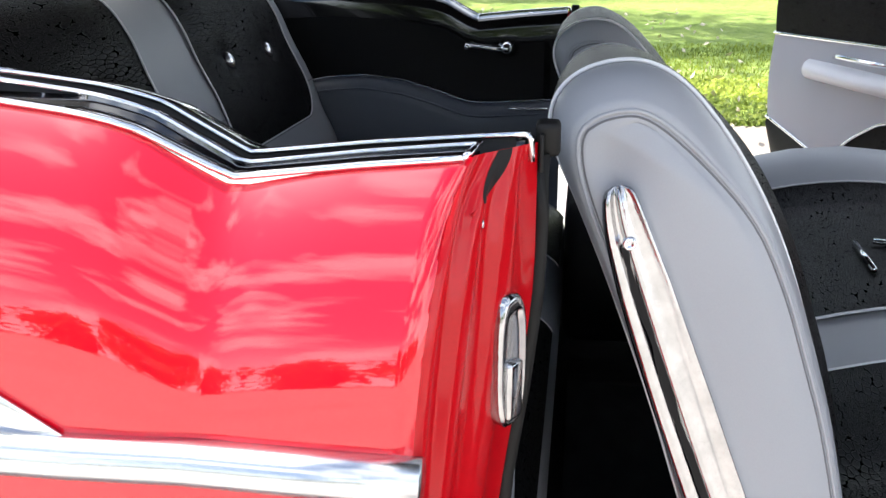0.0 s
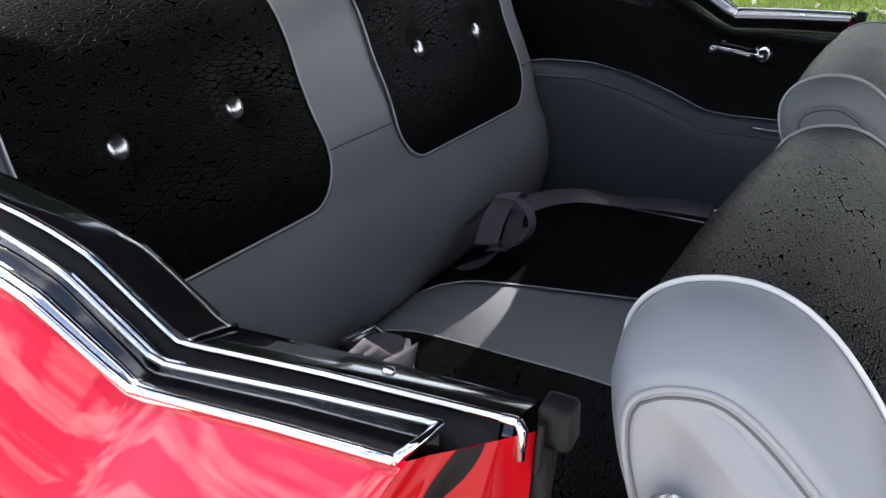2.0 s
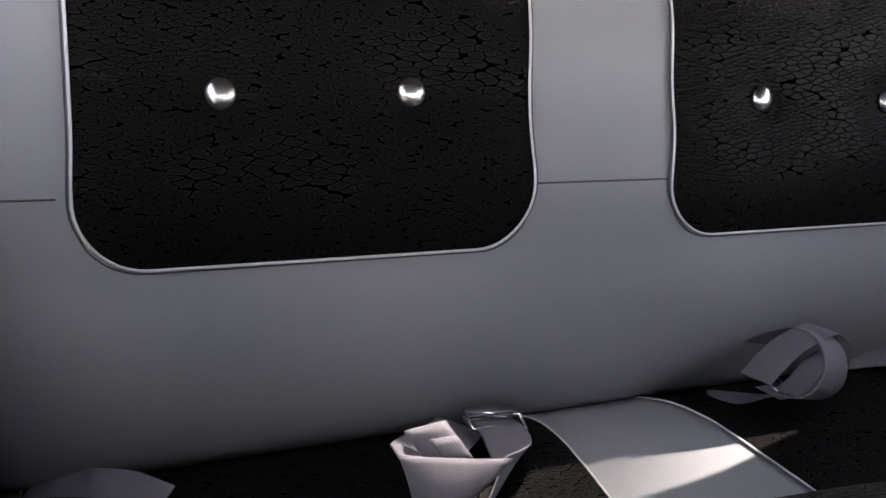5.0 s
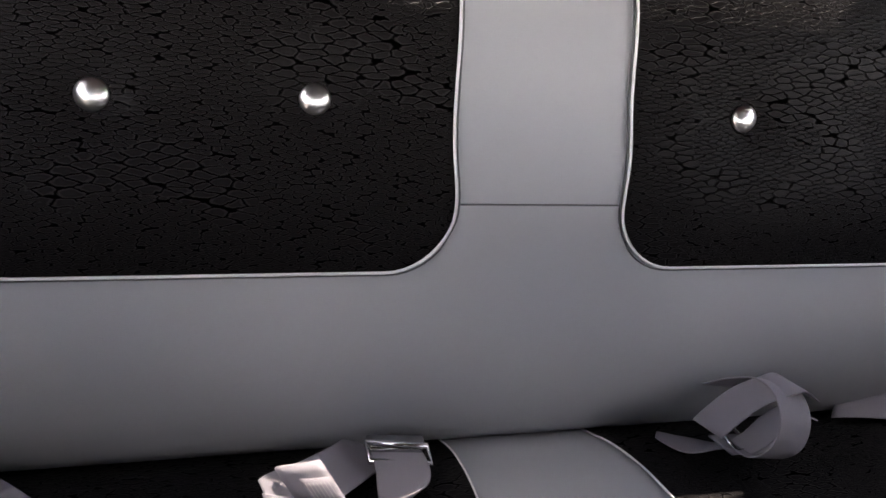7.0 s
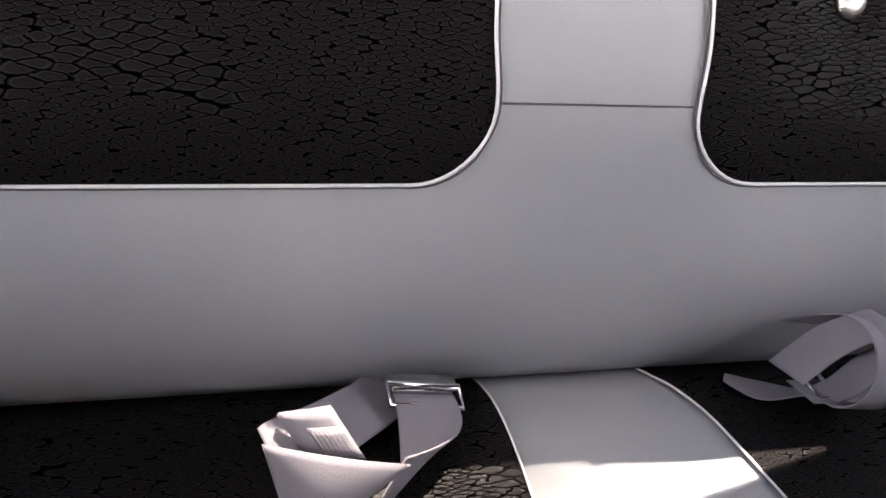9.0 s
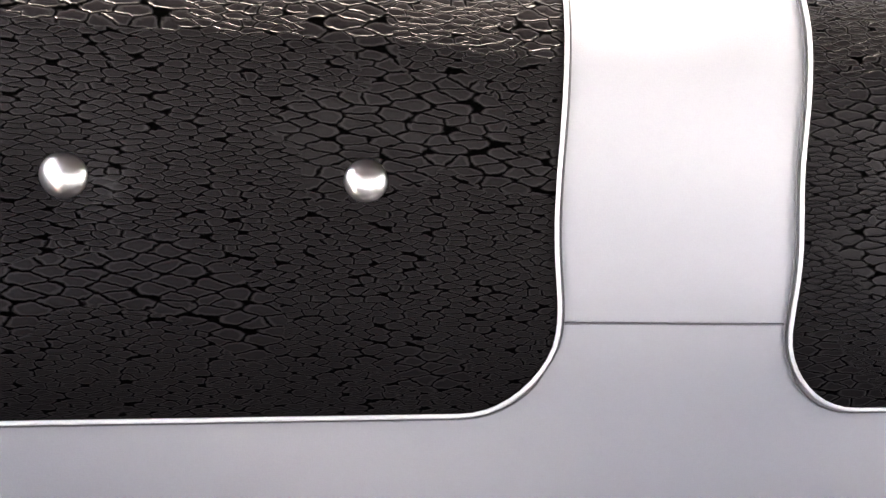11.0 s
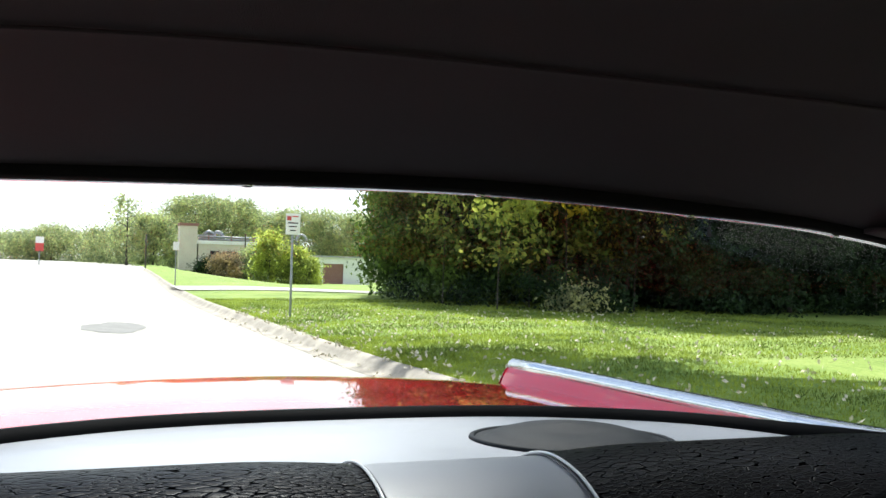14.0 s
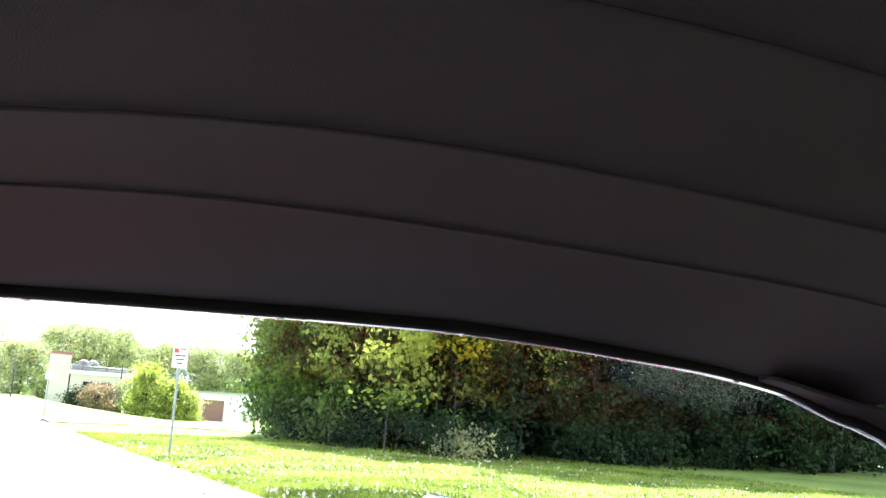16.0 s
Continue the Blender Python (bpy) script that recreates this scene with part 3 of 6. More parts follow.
JAMB = smooth_line([(0, 0, 0), (0.03, -0.0035, 0), (0.07, -0.0030, 0), (0.11, 0.0035, 0), (0.20, 0.0060, 0), (0.25, 0.0020, 0), (0.29, -0.0015, 0), (0.36, -0.0020, 0), (0.41, 0.0030, 0), (0.50, 0.0045, 0), (0.55, 0.0015, 0), (0.60, -0.0025, 0), (0.70, -0.0040, 0), (0.76, -0.0005, 0), (0.86, 0.0010, 0), (0.95, 0.0005, 0), (1.0, 0.0, 0)], 3)


def jamb_at(s, fx, z, lift=0.0):
    """A point of the jamb face between the panel's edge (0) and the seal (1)."""
    d = belt(-0.445) - z
    xo, yo = skin(-0.445, d), -0.437 + edge_lean(d)
    xi, yi = 0.728, -0.477 + 0.03 * smoothstep(0.9, 0.6, z)
    off = interp(fx, [p.x for p in JAMB], [p.y for p in JAMB]) * smoothstep(0.985, 0.93, z)
    return Vector((s * (xo + (xi - xo) * fx + lift * 0.3), yo + (yi - yo) * fx + off - lift, z))


def door_jamb(s):
    zs = [0.30, 0.40, 0.50, 0.60, 0.66, 0.72, 0.78, 0.82, 0.86, 0.89, 0.92, 0.94, 0.955, 0.968, 0.976]
    j = part("door_jamb", sheet([[jamb_at(s, p.x, z) for p in JAMB] for z in zs]), RED_JAMB_SHADE, car, "red painted door jamb with striker")
    part("jamb_seal", tube([(s * 0.720, -0.479 + 0.03 * smoothstep(0.9, 0.6, z), z) for z in (0.30, 0.5, 0.6, 0.7, 0.78, 0.86, 0.92, 0.966)], 0.0075, 10), RUBBER, j)
    part("jamb_inner", sheet([[(s * 0.726, -0.47 + 0.03 * smoothstep(0.9, 0.6, z), z), (s * 0.70, -0.455, z), (s * 0.69, -0.42, z)] for z in (0.30, 0.6, 0.75, 0.95)]), CARPET, j)
    cap = bmesh.new()
    box((0.017, 0.018, 0.026), (s * 0.716, -0.484, 0.977), 0.004, rot=Matrix.Rotation(radians(12) * s, 4, "Y"), bm=cap)
    box((0.005, 0.003, 0.028), (s * 0.729, -0.480, 0.968), 0.001, bm=cap)
    part("seal_cap", cap, RUBBER, j, "black rubber block closing the window channel")
    # striker plate: a tall oval, its lower half stepped back
    out = []
    for i in range(28):
        a = i * 2 * math.pi / 28
        u, v = math.cos(a), math.sin(a)
        out.append((math.copysign(abs(u) ** 0.6, u), math.copysign(abs(v) ** 0.72, v)))
    bm = bmesh.new()
    c = jamb_at(s, 0.72, 0.822, 0.004)
    ax = Vector((s * -0.85, -0.5, 0)).normalized()
    nr = Vector((s * 0.50, -0.86, 0)).normalized()
    rings = []
    for sc, h in ((1.0, -0.006), (1.0, 0.002), (0.93, 0.0045), (0.80, 0.0050), (0.70, 0.0030), (0.35, 0.0026)):
        rings.append([bm.verts.new(c + ax * (0.017 * u * sc) + Vector((0, 0, 0.050 * v * (0.55 + 0.45 * sc) if sc < 0.8 else 0.052 * v * sc)) + nr * h) for u, v in out])
    for a, b in zip(rings, rings[1:]):
        for k in range(28):
            bm.faces.new((a[k], a[(k + 1) % 28], b[(k + 1) % 28], b[k]))
    bm.faces.new(rings[-1])
    st = part("striker", bm, WORN, car, "chrome oval door striker plate")
    part("striker_tooth", box((0.018, 0.007, 0.046), c + nr * 0.004 + Vector((0, 0, -0.022)), 0.003, rot=Matrix.Rotation(radians(30) * s, 4, "Z")), WORN, st)
    sc = jamb_at(s, 0.40, 0.930)
    part("jamb_screw", lathe([(0, 0.003), (0.003, 0.0028), (0.0042, 0), (0.0042, -0.004)], 10, at=sc, rot=Matrix.Rotation(radians(90), 4, "X")), STEEL, car)
    # flush dark plate; the shaded depth of the latch slot is only coloured on
    rows = []
    for k in range(9):
        t = k / 8
        z = 0.976 - 0.032 * t
        w = 0.13 * math.sin(math.pi * (0.30 + 0.66 * t)) ** 0.6
        m = 0.47 - 0.09 * t
        rows.append([jamb_at(s, m + w * f, z, 0.0012 - 0.0008 * abs(f)) for f in (-1, -0.6, 0, 0.6, 1)])
    part("slot_shade_patch", sheet(rows), RUBBER, car, "dark patch for the shaded depth of the jamb slot")
    part("slot_lip", tube([jamb_at(s, 0.26, 0.938, 0.001), jamb_at(s, 0.40, 0.946, 0.001)], 0.0012, 6), RED_JAMB_SHADE, j)


def fin(s):
    """Rear fender crown with its inner wall and bright top."""
    ys = [0.42 + 0.12 * i for i in range(12)] + [1.80]
    rows = []
    for y in ys:
        b = belt(y)
        h = interp(y, [0.42, 0.8, 1.1, 1.5, 1.8], [0.004, 0.015, 0.03, 0.055, 0.075])
        rows.append([(s * 0.779, y, b), (s * 0.762, y, b + 0.010), (s * 0.742, y, b + 0.006), (s * 0.727, y, b - 0.012), (s * 0.712, y, b - h * 0.75), (s * 0.690, y, b - h - 0.004), (s * 0.62, y, b - h - 0.006)])
    part("fender_crown", sheet(rows), RED, car, "red inner wall of the tail fin")
    line = [(s * 0.757, y, belt(y) + 0.008) for y in [0.40 + 0.14 * i for i in range(11)]]
    part("fin_moulding", tube(line, 0.022, 10, flat=0.8), STEEL, car, "bright broad moulding along the fin top")
    b = belt(1.80)
    part("fin_cap", sheet([[(s * 0.782, 1.80, b), (s * 0.757, 1.805, b + 0.016), (s * 0.725, 1.80, b - 0.006)], [(s * 0.81, 1.83, b - 0.10), (s * 0.757, 1.85, b - 0.10), (s * 0.70, 1.83, b - 0.10)], [(s * 0.83, 1.80, b - 0.45), (s * 0.75, 1.83, b - 0.45), (s * 0.66, 1.80, b - 0.45)]]), CHROME, car)


for side in (-1, 1):
    quarter_panel(side)
    door_jamb(side)
    fin(side)

# deck: from the rear glass to the tail
GASK = [(0.0, 0.748), (0.25, 0.727), (0.45, 0.64), (0.56, 0.53), (0.65, 0.41), (0.715, 0.28), (0.735, 0.13)]
GASK = [(-x, y) for x, y in GASK[:0:-1]] + GASK
gask = resample(smooth_line([(x, y, 1.035 + 0.0 * x) for x, y in GASK], 6), 61)
rows = []
for i in range(41):
    u = -1 + 2 * i / 40
    x = 0.70 * u
    yf = 0.765 - 0.40 * x * x - 0.55 * x ** 4
    r = []
    for k in range(16):
        t = k / 15
        y = yf + (1.84 - yf) * t
        z = interp(y, [0.4, 0.8, 1.2, 1.6, 1.78, 1.84], [1.010, 1.003, 0.998, 0.987, 0.963, 0.91]) - 0.035 * u * u
        r.append((x, y, z))
    r.append((x, 1.87, 0.80 - 0.03 * u * u))
    r.append((x, 1.88, 0.45))
    rows.append(r)
part("deck_lid", sheet(rows), RED, car, "glossy red boot lid reflecting the sky")
part("rear_glass_trim", tube([(p.x * 1.015, p.y + 0.028, 1.022) for p in gask], 0.008, 8), STEEL, car, "bright reveal moulding round the rear window")
part("rear_gasket", tube([(p.x, p.y + 0.004, 1.030) for p in gask], 0.0175, 10), GASKET, car, "black rubber rear window gasket")

# rear window: header curve and glass
HEAD = [(0.0, 0.258, 1.310), (0.15, 0.268, 1.306), (0.23, 0.279, 1.303), (0.38, 0.312, 1.298), (0.50, 0.335, 1.288), (0.57, 0.345, 1.278), (0.63, 0.325, 1.252), (0.67, 0.265, 1.22), (0.705, 0.19, 1.13), (0.735, 0.12, 1.03)]
HEAD = [(-x, y, z + interp(x, [0.0, 0.2, 0.4, 0.5, 0.6, 0.67], [0, 0.004, 0.008, 0.014, 0.014, 0])) for x, y, z in HEAD[:0:-1]] + HEAD
head = resample(smooth_line(HEAD, 6), 61)
rows = []
for k in range(9):
    t = k / 8
    rows.append([a.lerp(b, t) + Vector((0.05 * a.x, 0.10, 0.04)) * math.sin(math.pi * t) for a, b in zip(gask, head)])
g = part("rear_window", sheet(rows), GLASS, car, "clear wraparound rear window glass")
g.visible_shadow = False
part("header_trim", tube([(p.x, p.y + 0.004, p.z - 0.002) for p in head], 0.0042, 8), STEEL, car, "thin bright header moulding of the rear window")
part("header_seal", tube([(p.x * 0.998, p.y - 0.0065, p.z + 0.003) for p in head], 0.008, 8), GASKET, car)
for q in (-0.43, -0.205, 0.005, 0.225, 0.44):
    p = min(head[10:-10], key=lambda v: abs(v.x - q))
    part("trim_clip", box((0.008, 0.006, 0.004), (p.x, p.y + 0.002, p.z - 0.005), 0.001), WORN, car)

# headliner: bows every hand's width or so, cloth slightly hollow between
BOWS = [0.25, 0.012, -0.178, -0.36, -0.53, -0.72, -0.95, -1.18, -1.40]


def liner_z(x, y):
    crown = interp(y, [-1.42, -1.1, -0.6, -0.3, 0.05, 0.15, 0.26], [1.315, 1.348, 1.366, 1.368, 1.360, 1.342, 1.312])
    k = 0.0
    for a, b in zip(BOWS, BOWS[1:]):
        if b <= y <= a:
            k = math.sin(math.pi * (a - y) / (a - b))
    return crown - (0.10 - 0.045 * smoothstep(-0.35, 0.1, y)) * abs(x / 0.66) ** 3.2 + 0.007 * k * (1 - abs(x / 0.66) ** 2)


ys = sorted({*[round(-1.42 + 0.02 * i, 3) for i in range(74)], *BOWS[1:]})
rows = []
for i in range(37):
    u = -1 + i / 18
    col = []
    edge = min(head, key=lambda v: abs(v.x - u * 0.64))
    for y in ys:
        col.append((u * 0.66, y, liner_z(u * 0.66, y)))
    last = Vector(col[-1])
    goal = edge + Vector((0, -0.006, 0.004))
    for k in range(1, 8):
        t = k / 7
        p = last.lerp(goal, t)
        p.z += 0.008 * math.sin(math.pi * t)
        col.append(tuple(p))
    rows.append(col)
part("headliner", sheet(rows), LINER, car, "dark cloth headliner stretched over roof bows")
for y in BOWS[1:]:
    part("liner_seam", tube([(-0.63 + 1.26 * i / 30, y, liner_z(-0.63 + 1.26 * i / 30, y) - 0.0015) for i in range(31)], 0.0012, 6), LINER, car)
for s in (-1, 1):
    up = resample([(s * 0.46, 0.262, liner_z(0.46, 0.26)), (s * 0.58, 0.262, liner_z(0.58, 0.26)), (s * 0.665, 0.25, liner_z(0.66, 0.25) + 0.004), (s * 0.690, 0.17, 1.262), (s * 0.712, 0.08, 1.15), (s * 0.725, 0.03, 1.02)], 24)
    lo = [p + Vector((0, -0.004, 0.005)) for p in head if p.x * s > 0.45]
    lo = resample(lo if s > 0 else lo[::-1], 24)
    part("sail_panel", sheet([up, [a.lerp(b, 0.5) + Vector((s * 0.006, 0, 0.004)) for a, b in zip(up, lo)], lo], thick=0.005), LINER, car, "dark cloth corner panel beside the rear window")
# roof shell over it
rows = []
for i in range(25):
    u = -1 + i / 12
    rows.append([(u * 0.70, y, liner_z(u * 0.66, min(y, 0.26)) + 0.052 - 0.02 * abs(u) ** 4) for y in [-1.50, -1.42, -1.2, -0.9, -0.5, -0.1, 0.1, 0.2, 0.262, 0.285]])
part("roof", sheet(rows, thick=0.004), BLACKP, car, "black roof panel")
for s in (-1, 1):
    rail = [(s * 0.672, y, interp(y, [-1.42, -1.0, -0.4, 0.0, 0.25], [1.24, 1.285, 1.305, 1.305, 1.268])) for y in [-1.42 + 0.11 * i for i in range(16)]]
    part("roof_rail", tube(rail, 0.024, 10, flat=0.8), BLACKP, car, "black roof rail over the side window")
    part("drip_moulding", tube([(x + s * 0.03, y, z + 0.006) for x, y, z in rail], 0.006, 8), STEEL, car)
    pil = [(s * 0.69, 0.235, 1.235), (s * 0.722, 0.16, 1.12), (s * 0.742, 0.10, 1.02), (s * 0.75, 0.08, 0.96)]
    part("rear_pillar", tube(smooth_line(pil, 5), 0.026, 10), BLACKP, car)
    part("pillar_trim", tube([(x - s * 0.004, y - 0.026, z) for x, y, z in smooth_line(pil, 5)], 0.006, 8), CHROME, car)
    ap = [(s * 0.68, -1.42, 1.25), (s * 0.74, -1.62, 1.10), (s * 0.76, -1.72, 0.98)]
    part("windscreen_pillar", tube(smooth_line(ap, 5), 0.03, 10), BLACKP, car)
ws = [[(x, -1.44 - 0.16 * (1 - (x / 0.72) ** 2), 1.31), (x, -1.60 - 0.2 * (1 - (x / 0.72) ** 2), 1.15), (x, -1.74 - 0.24 * (1 - (x / 0.72) ** 2), 0.99)] for x in [-0.68 + 0.068 * i for i in range(21)]]
w = part("windscreen", sheet(ws), GLASS, car)
w.visible_shadow = False

# inner quarter trim
ARM_Y = [-0.50, -0.43, -0.30, -0.254, -0.225, -0.185, -0.109, -0.019, 0.073, 0.14]
ARM_Z = [0.786, 0.784, 0.775, 0.776, 0.785, 0.800, 0.822, 0.834, 0.827, 0.812]


def quarter_trim(s):
    rows = []
    for i in range(40):
        y = 0.42 - 0.885 * i / 39
        z = interp(y, ARM_Y, ARM_Z) - 0.3 * smoothstep(0.06, 0.14, y)
        b = belt(y)
        rows.append([(s * 0.690, y, b - 0.03), (s * 0.694, y, b - 0.08), (s * 0.694, y, z + 0.004), (s * 0.692, y, z - 0.02)])
    part("upper_trim_panel", sheet(rows), BLACKV, car, "black vinyl upper quarter trim panel")
    rows = []
    for i in range(40):
        y = 0.14 - 0.60 * i / 39
        z = interp(y, ARM_Y, ARM_Z)
        rows.append([(s * 0.694, y, z), (s * 0.680, y, z + 0.003), (s * 0.662, y, z - 0.002), (s * 0.650, y, z - 0.016), (s * 0.645, y, z - 0.04), (s * 0.645, y, 0.66), (s * 0.652, y, 0.58), (s * 0.66, y, 0.40)])
    part("lower_trim_panel", sheet(rows), SLATE, car, "padded slate grey lower quarter trim panel")
    part("trim_moulding", tube([(s * 0.689, y, interp(y, ARM_Y, ARM_Z) + 0.004) for y in [0.13 - 0.0150 * i for i in range(40)]], 0.0022, 6), CHROME, car, "thin bright moulding on the quarter trim")
    part("trim_roll", tube([(s * 0.6478, y, interp(y, ARM_Y, ARM_Z) - 0.021) for y in [0.13 - 0.0150 * i for i in range(40)]], 0.0022, 6), SLATE, car, "soft welt under the rolled arm rest")
    part("trim_moulding", tube([(s * 0.655, y, 0.772) for y in (-0.345, -0.375, -0.405, -0.43)], 0.0055, 8, flat=0.6), CHROME, car, "small bright clip under the arm rest")
    crank_mesh(s)


def crank_mesh(s):
    """Window winder: base boss, arm and knob as one chrome casting."""
    rot = Matrix.Rotation(radians(90) * -s, 4, "Y")
    c = Vector((s * 0.690, -0.338, 0.899))
    base = part("window_crank", lathe([(0.019, 0.0), (0.019, 0.005), (0.012, 0.010), (0.009, 0.022), (0, 0.022)], 20, at=c, rot=rot), CHROME, car, "chrome window winder")
    g = 1 if s > 0 else 0
    arm = [c + Vector((-s * 0.022, 0, 0)), c + Vector((-s * 0.027, 0.022 * g, 0.022 * (g - 1))), c + Vector((-s * 0.029, 0.052 * g, 0.004 + 0.052 * (g - 1))), c + Vector((-s * 0.029, 0.082 * g, 0.007 + 0.082 * (g - 1)))]
    part("crank_arm", tube(arm, 0.0045, 8), CHROME, base)
    part("crank_knob", lathe([(0, 0.028), (0.0055, 0.027), (0.007, 0.021), (0.005, 0.008), (0.005, 0)], 14, at=arm[-1], rot=rot), CHROME, base)


for side in (-1, 1):
    quarter_trim(side)

# floor, sills, package tray, cowl
part("floor_pan", box((1.46, 2.4, 0.03), (0, -0.75, 0.30)), CARPET, car, "black carpeted floor")
part("tunnel", sheet([[(x, y, 0.315 + 0.12 * math.exp(-(x / 0.13) ** 2)) for x in [-0.36 + 0.06 * i for i in range(13)]] for y in (-1.9, -1.2, -0.5)]), CARPET, car)
for s in (-1, 1):
    part("door_sill", box((0.10, 1.25, 0.05), (s * 0.80, -1.06, 0.325), 0.01), BLACKV, car, "black ribbed sill plate")
    part("rocker_panel", box((0.10, 1.5, 0.12), (s * 0.84, -1.06, 0.245), 0.02), RED, car)
rows = []
for i in range(41):
    u = -1 + i / 20
    x = 0.70 * u
    ye = 0.748 - 0.38 * x * x - 0.62 * x ** 4
    rows.append([(x, 0.30, 0.98), (x, 0.36, 1.018), (x, 0.42, 1.024), (x, min(0.52, ye), 1.026), (x, (0.52 + ye) / 2, 1.027), (x, ye + 0.02, 1.028)])
part("package_tray", sheet(rows, thick=0.006), VINYL, car, "grey vinyl package tray under the rear window")
part("dash_board", box((1.42, 0.34, 0.26), (0, -1.78, 0.86), 0.06, 4), BLACKV, car, "black dashboard")
part("firewall", box((1.5, 0.03, 0.62), (0, -1.92, 0.6)), BLACKV, car)
part("cowl", sheet([[(x, y, 0.985 - 0.02 * (x / 0.8) ** 2 - 0.04 * (-1.7 - y)) for x in [-0.84 + 0.14 * i for i in range(13)]] for y in (-1.70, -2.0, -2.5, -3.2)]), RED, car, "red cowl and bonnet")
for s in (-1, 1):
    part("front_fender", sheet([[(s * (0.84 + 0.07 * math.sin(math.pi * k / 5)), y, 0.94 - 0.13 * k) for k in range(6)] for y in (-1.66, -2.2, -2.7, -3.25)]), RED, car)
part("front_panel", box((1.72, 0.06, 0.62), (0, -3.24, 0.60), 0.025), RED, car)
part("bulkhead", box((1.40, 0.02, 0.62), (0, 0.42, 0.66)), BLACKV, car)
part("wheel_well", box((1.5, 1.3, 0.02), (0, 1.1, 0.36)), BLACKV, car)

# ---- rear seat ----
PROF = [(0.100, 0.50), (0.068, 0.530), (0.043, 0.562), (0.030, 0.605), (0.0265, 0.650), (0.032, 0.700), (0.046, 0.738), (0.061, 0.77), (0.086, 0.848), (0.122, 0.925), (0.146, 0.985), (0.176, 1.030), (0.220, 1.059), (0.275, 1.070), (0.325, 1.064), (0.365, 1.045), (0.385, 1.02), (0.388, 0.99)]
prof = smooth_line([(0, y, z) for y, z in PROF], 8)
arc = [0.0]
for a, b in zip(prof, prof[1:]):
    arc.append(arc[-1] + (b - a).length)
PY, PZ = [p.y for p in prof], [p.z for p in prof]


def s_of_z(z):
    top = PZ.index(max(PZ))
    return interp(z, PZ[9:top], arc[9:top])


def back_at(x, s, lift=0.0):
    """A point of the rear backrest at arc length s; the ends turn back, padding swells a little."""
    y, z = interp(s, arc, PY), interp(s, arc, PZ)
    y2, z2 = interp(s + 0.004, arc, PY), interp(s + 0.004, arc, PZ)
    t = Vector((0, y2 - y, z2 - z))
    n = Vector((0, -t.z, t.y)).normalized() if t.length > 1e-6 else Vector((0, -1, 0))
    e = max(0.0, (abs(x) - 0.585) / 0.075)
    y += 0.045 * (1 - math.sqrt(max(0.0, 1 - min(e, 1) ** 2)))
    z -= 0.03 * (1 - math.sqrt(max(0.0, 1 - min(e, 1) ** 2))) * smoothstep(0.9, 1.05, z)
    return Vector((x, y, z)) + n * lift


S_SEAM, S_BOT, S_TOP = s_of_z(0.838), s_of_z(0.7738), arc[-1] * 0.985
xs = [-0.66, -0.657, -0.65, -0.64, -0.625, -0.605, -0.585] + [-0.56 + 0.04 * i for i in range(29)] + [0.585, 0.605, 0.625, 0.64, 0.65, 0.657, 0.66]
ss = [arc[-1] * i / 56 for i in range(57)]
backrest = part("rear_backrest", sheet([[back_at(x, s, 0.002 * math.sin(s * 9) - (0.016 if 0.125 < abs(x) < 0.52 and S_BOT + 0.03 < s < S_TOP - 0.03 else 0.0)) for s in ss] for x in xs]), VINYL, car, "grey vinyl rear backrest with black inserts")
IN0, IN1, RAD = 0.095, 0.546, 0.060


def insert_limits(s, sd=0):
    """The insert's inner and outer edge at arc length s; the lower corners are rounded."""
    d = s - S_BOT
    c = RAD - math.sqrt(max(0.0, RAD ** 2 - (RAD - d) ** 2)) if d < RAD else 0.0
    pinch = 0.006 * math.exp(-((s - S_SEAM) / 0.04) ** 2)
    lean = 0.009 * smoothstep(S_SEAM, S_SEAM + 0.15, s) if sd > 0 else 0.0
    return IN0 - pinch + c - lean, IN1 + 0.005 * sd + pinch * 0.5 - c


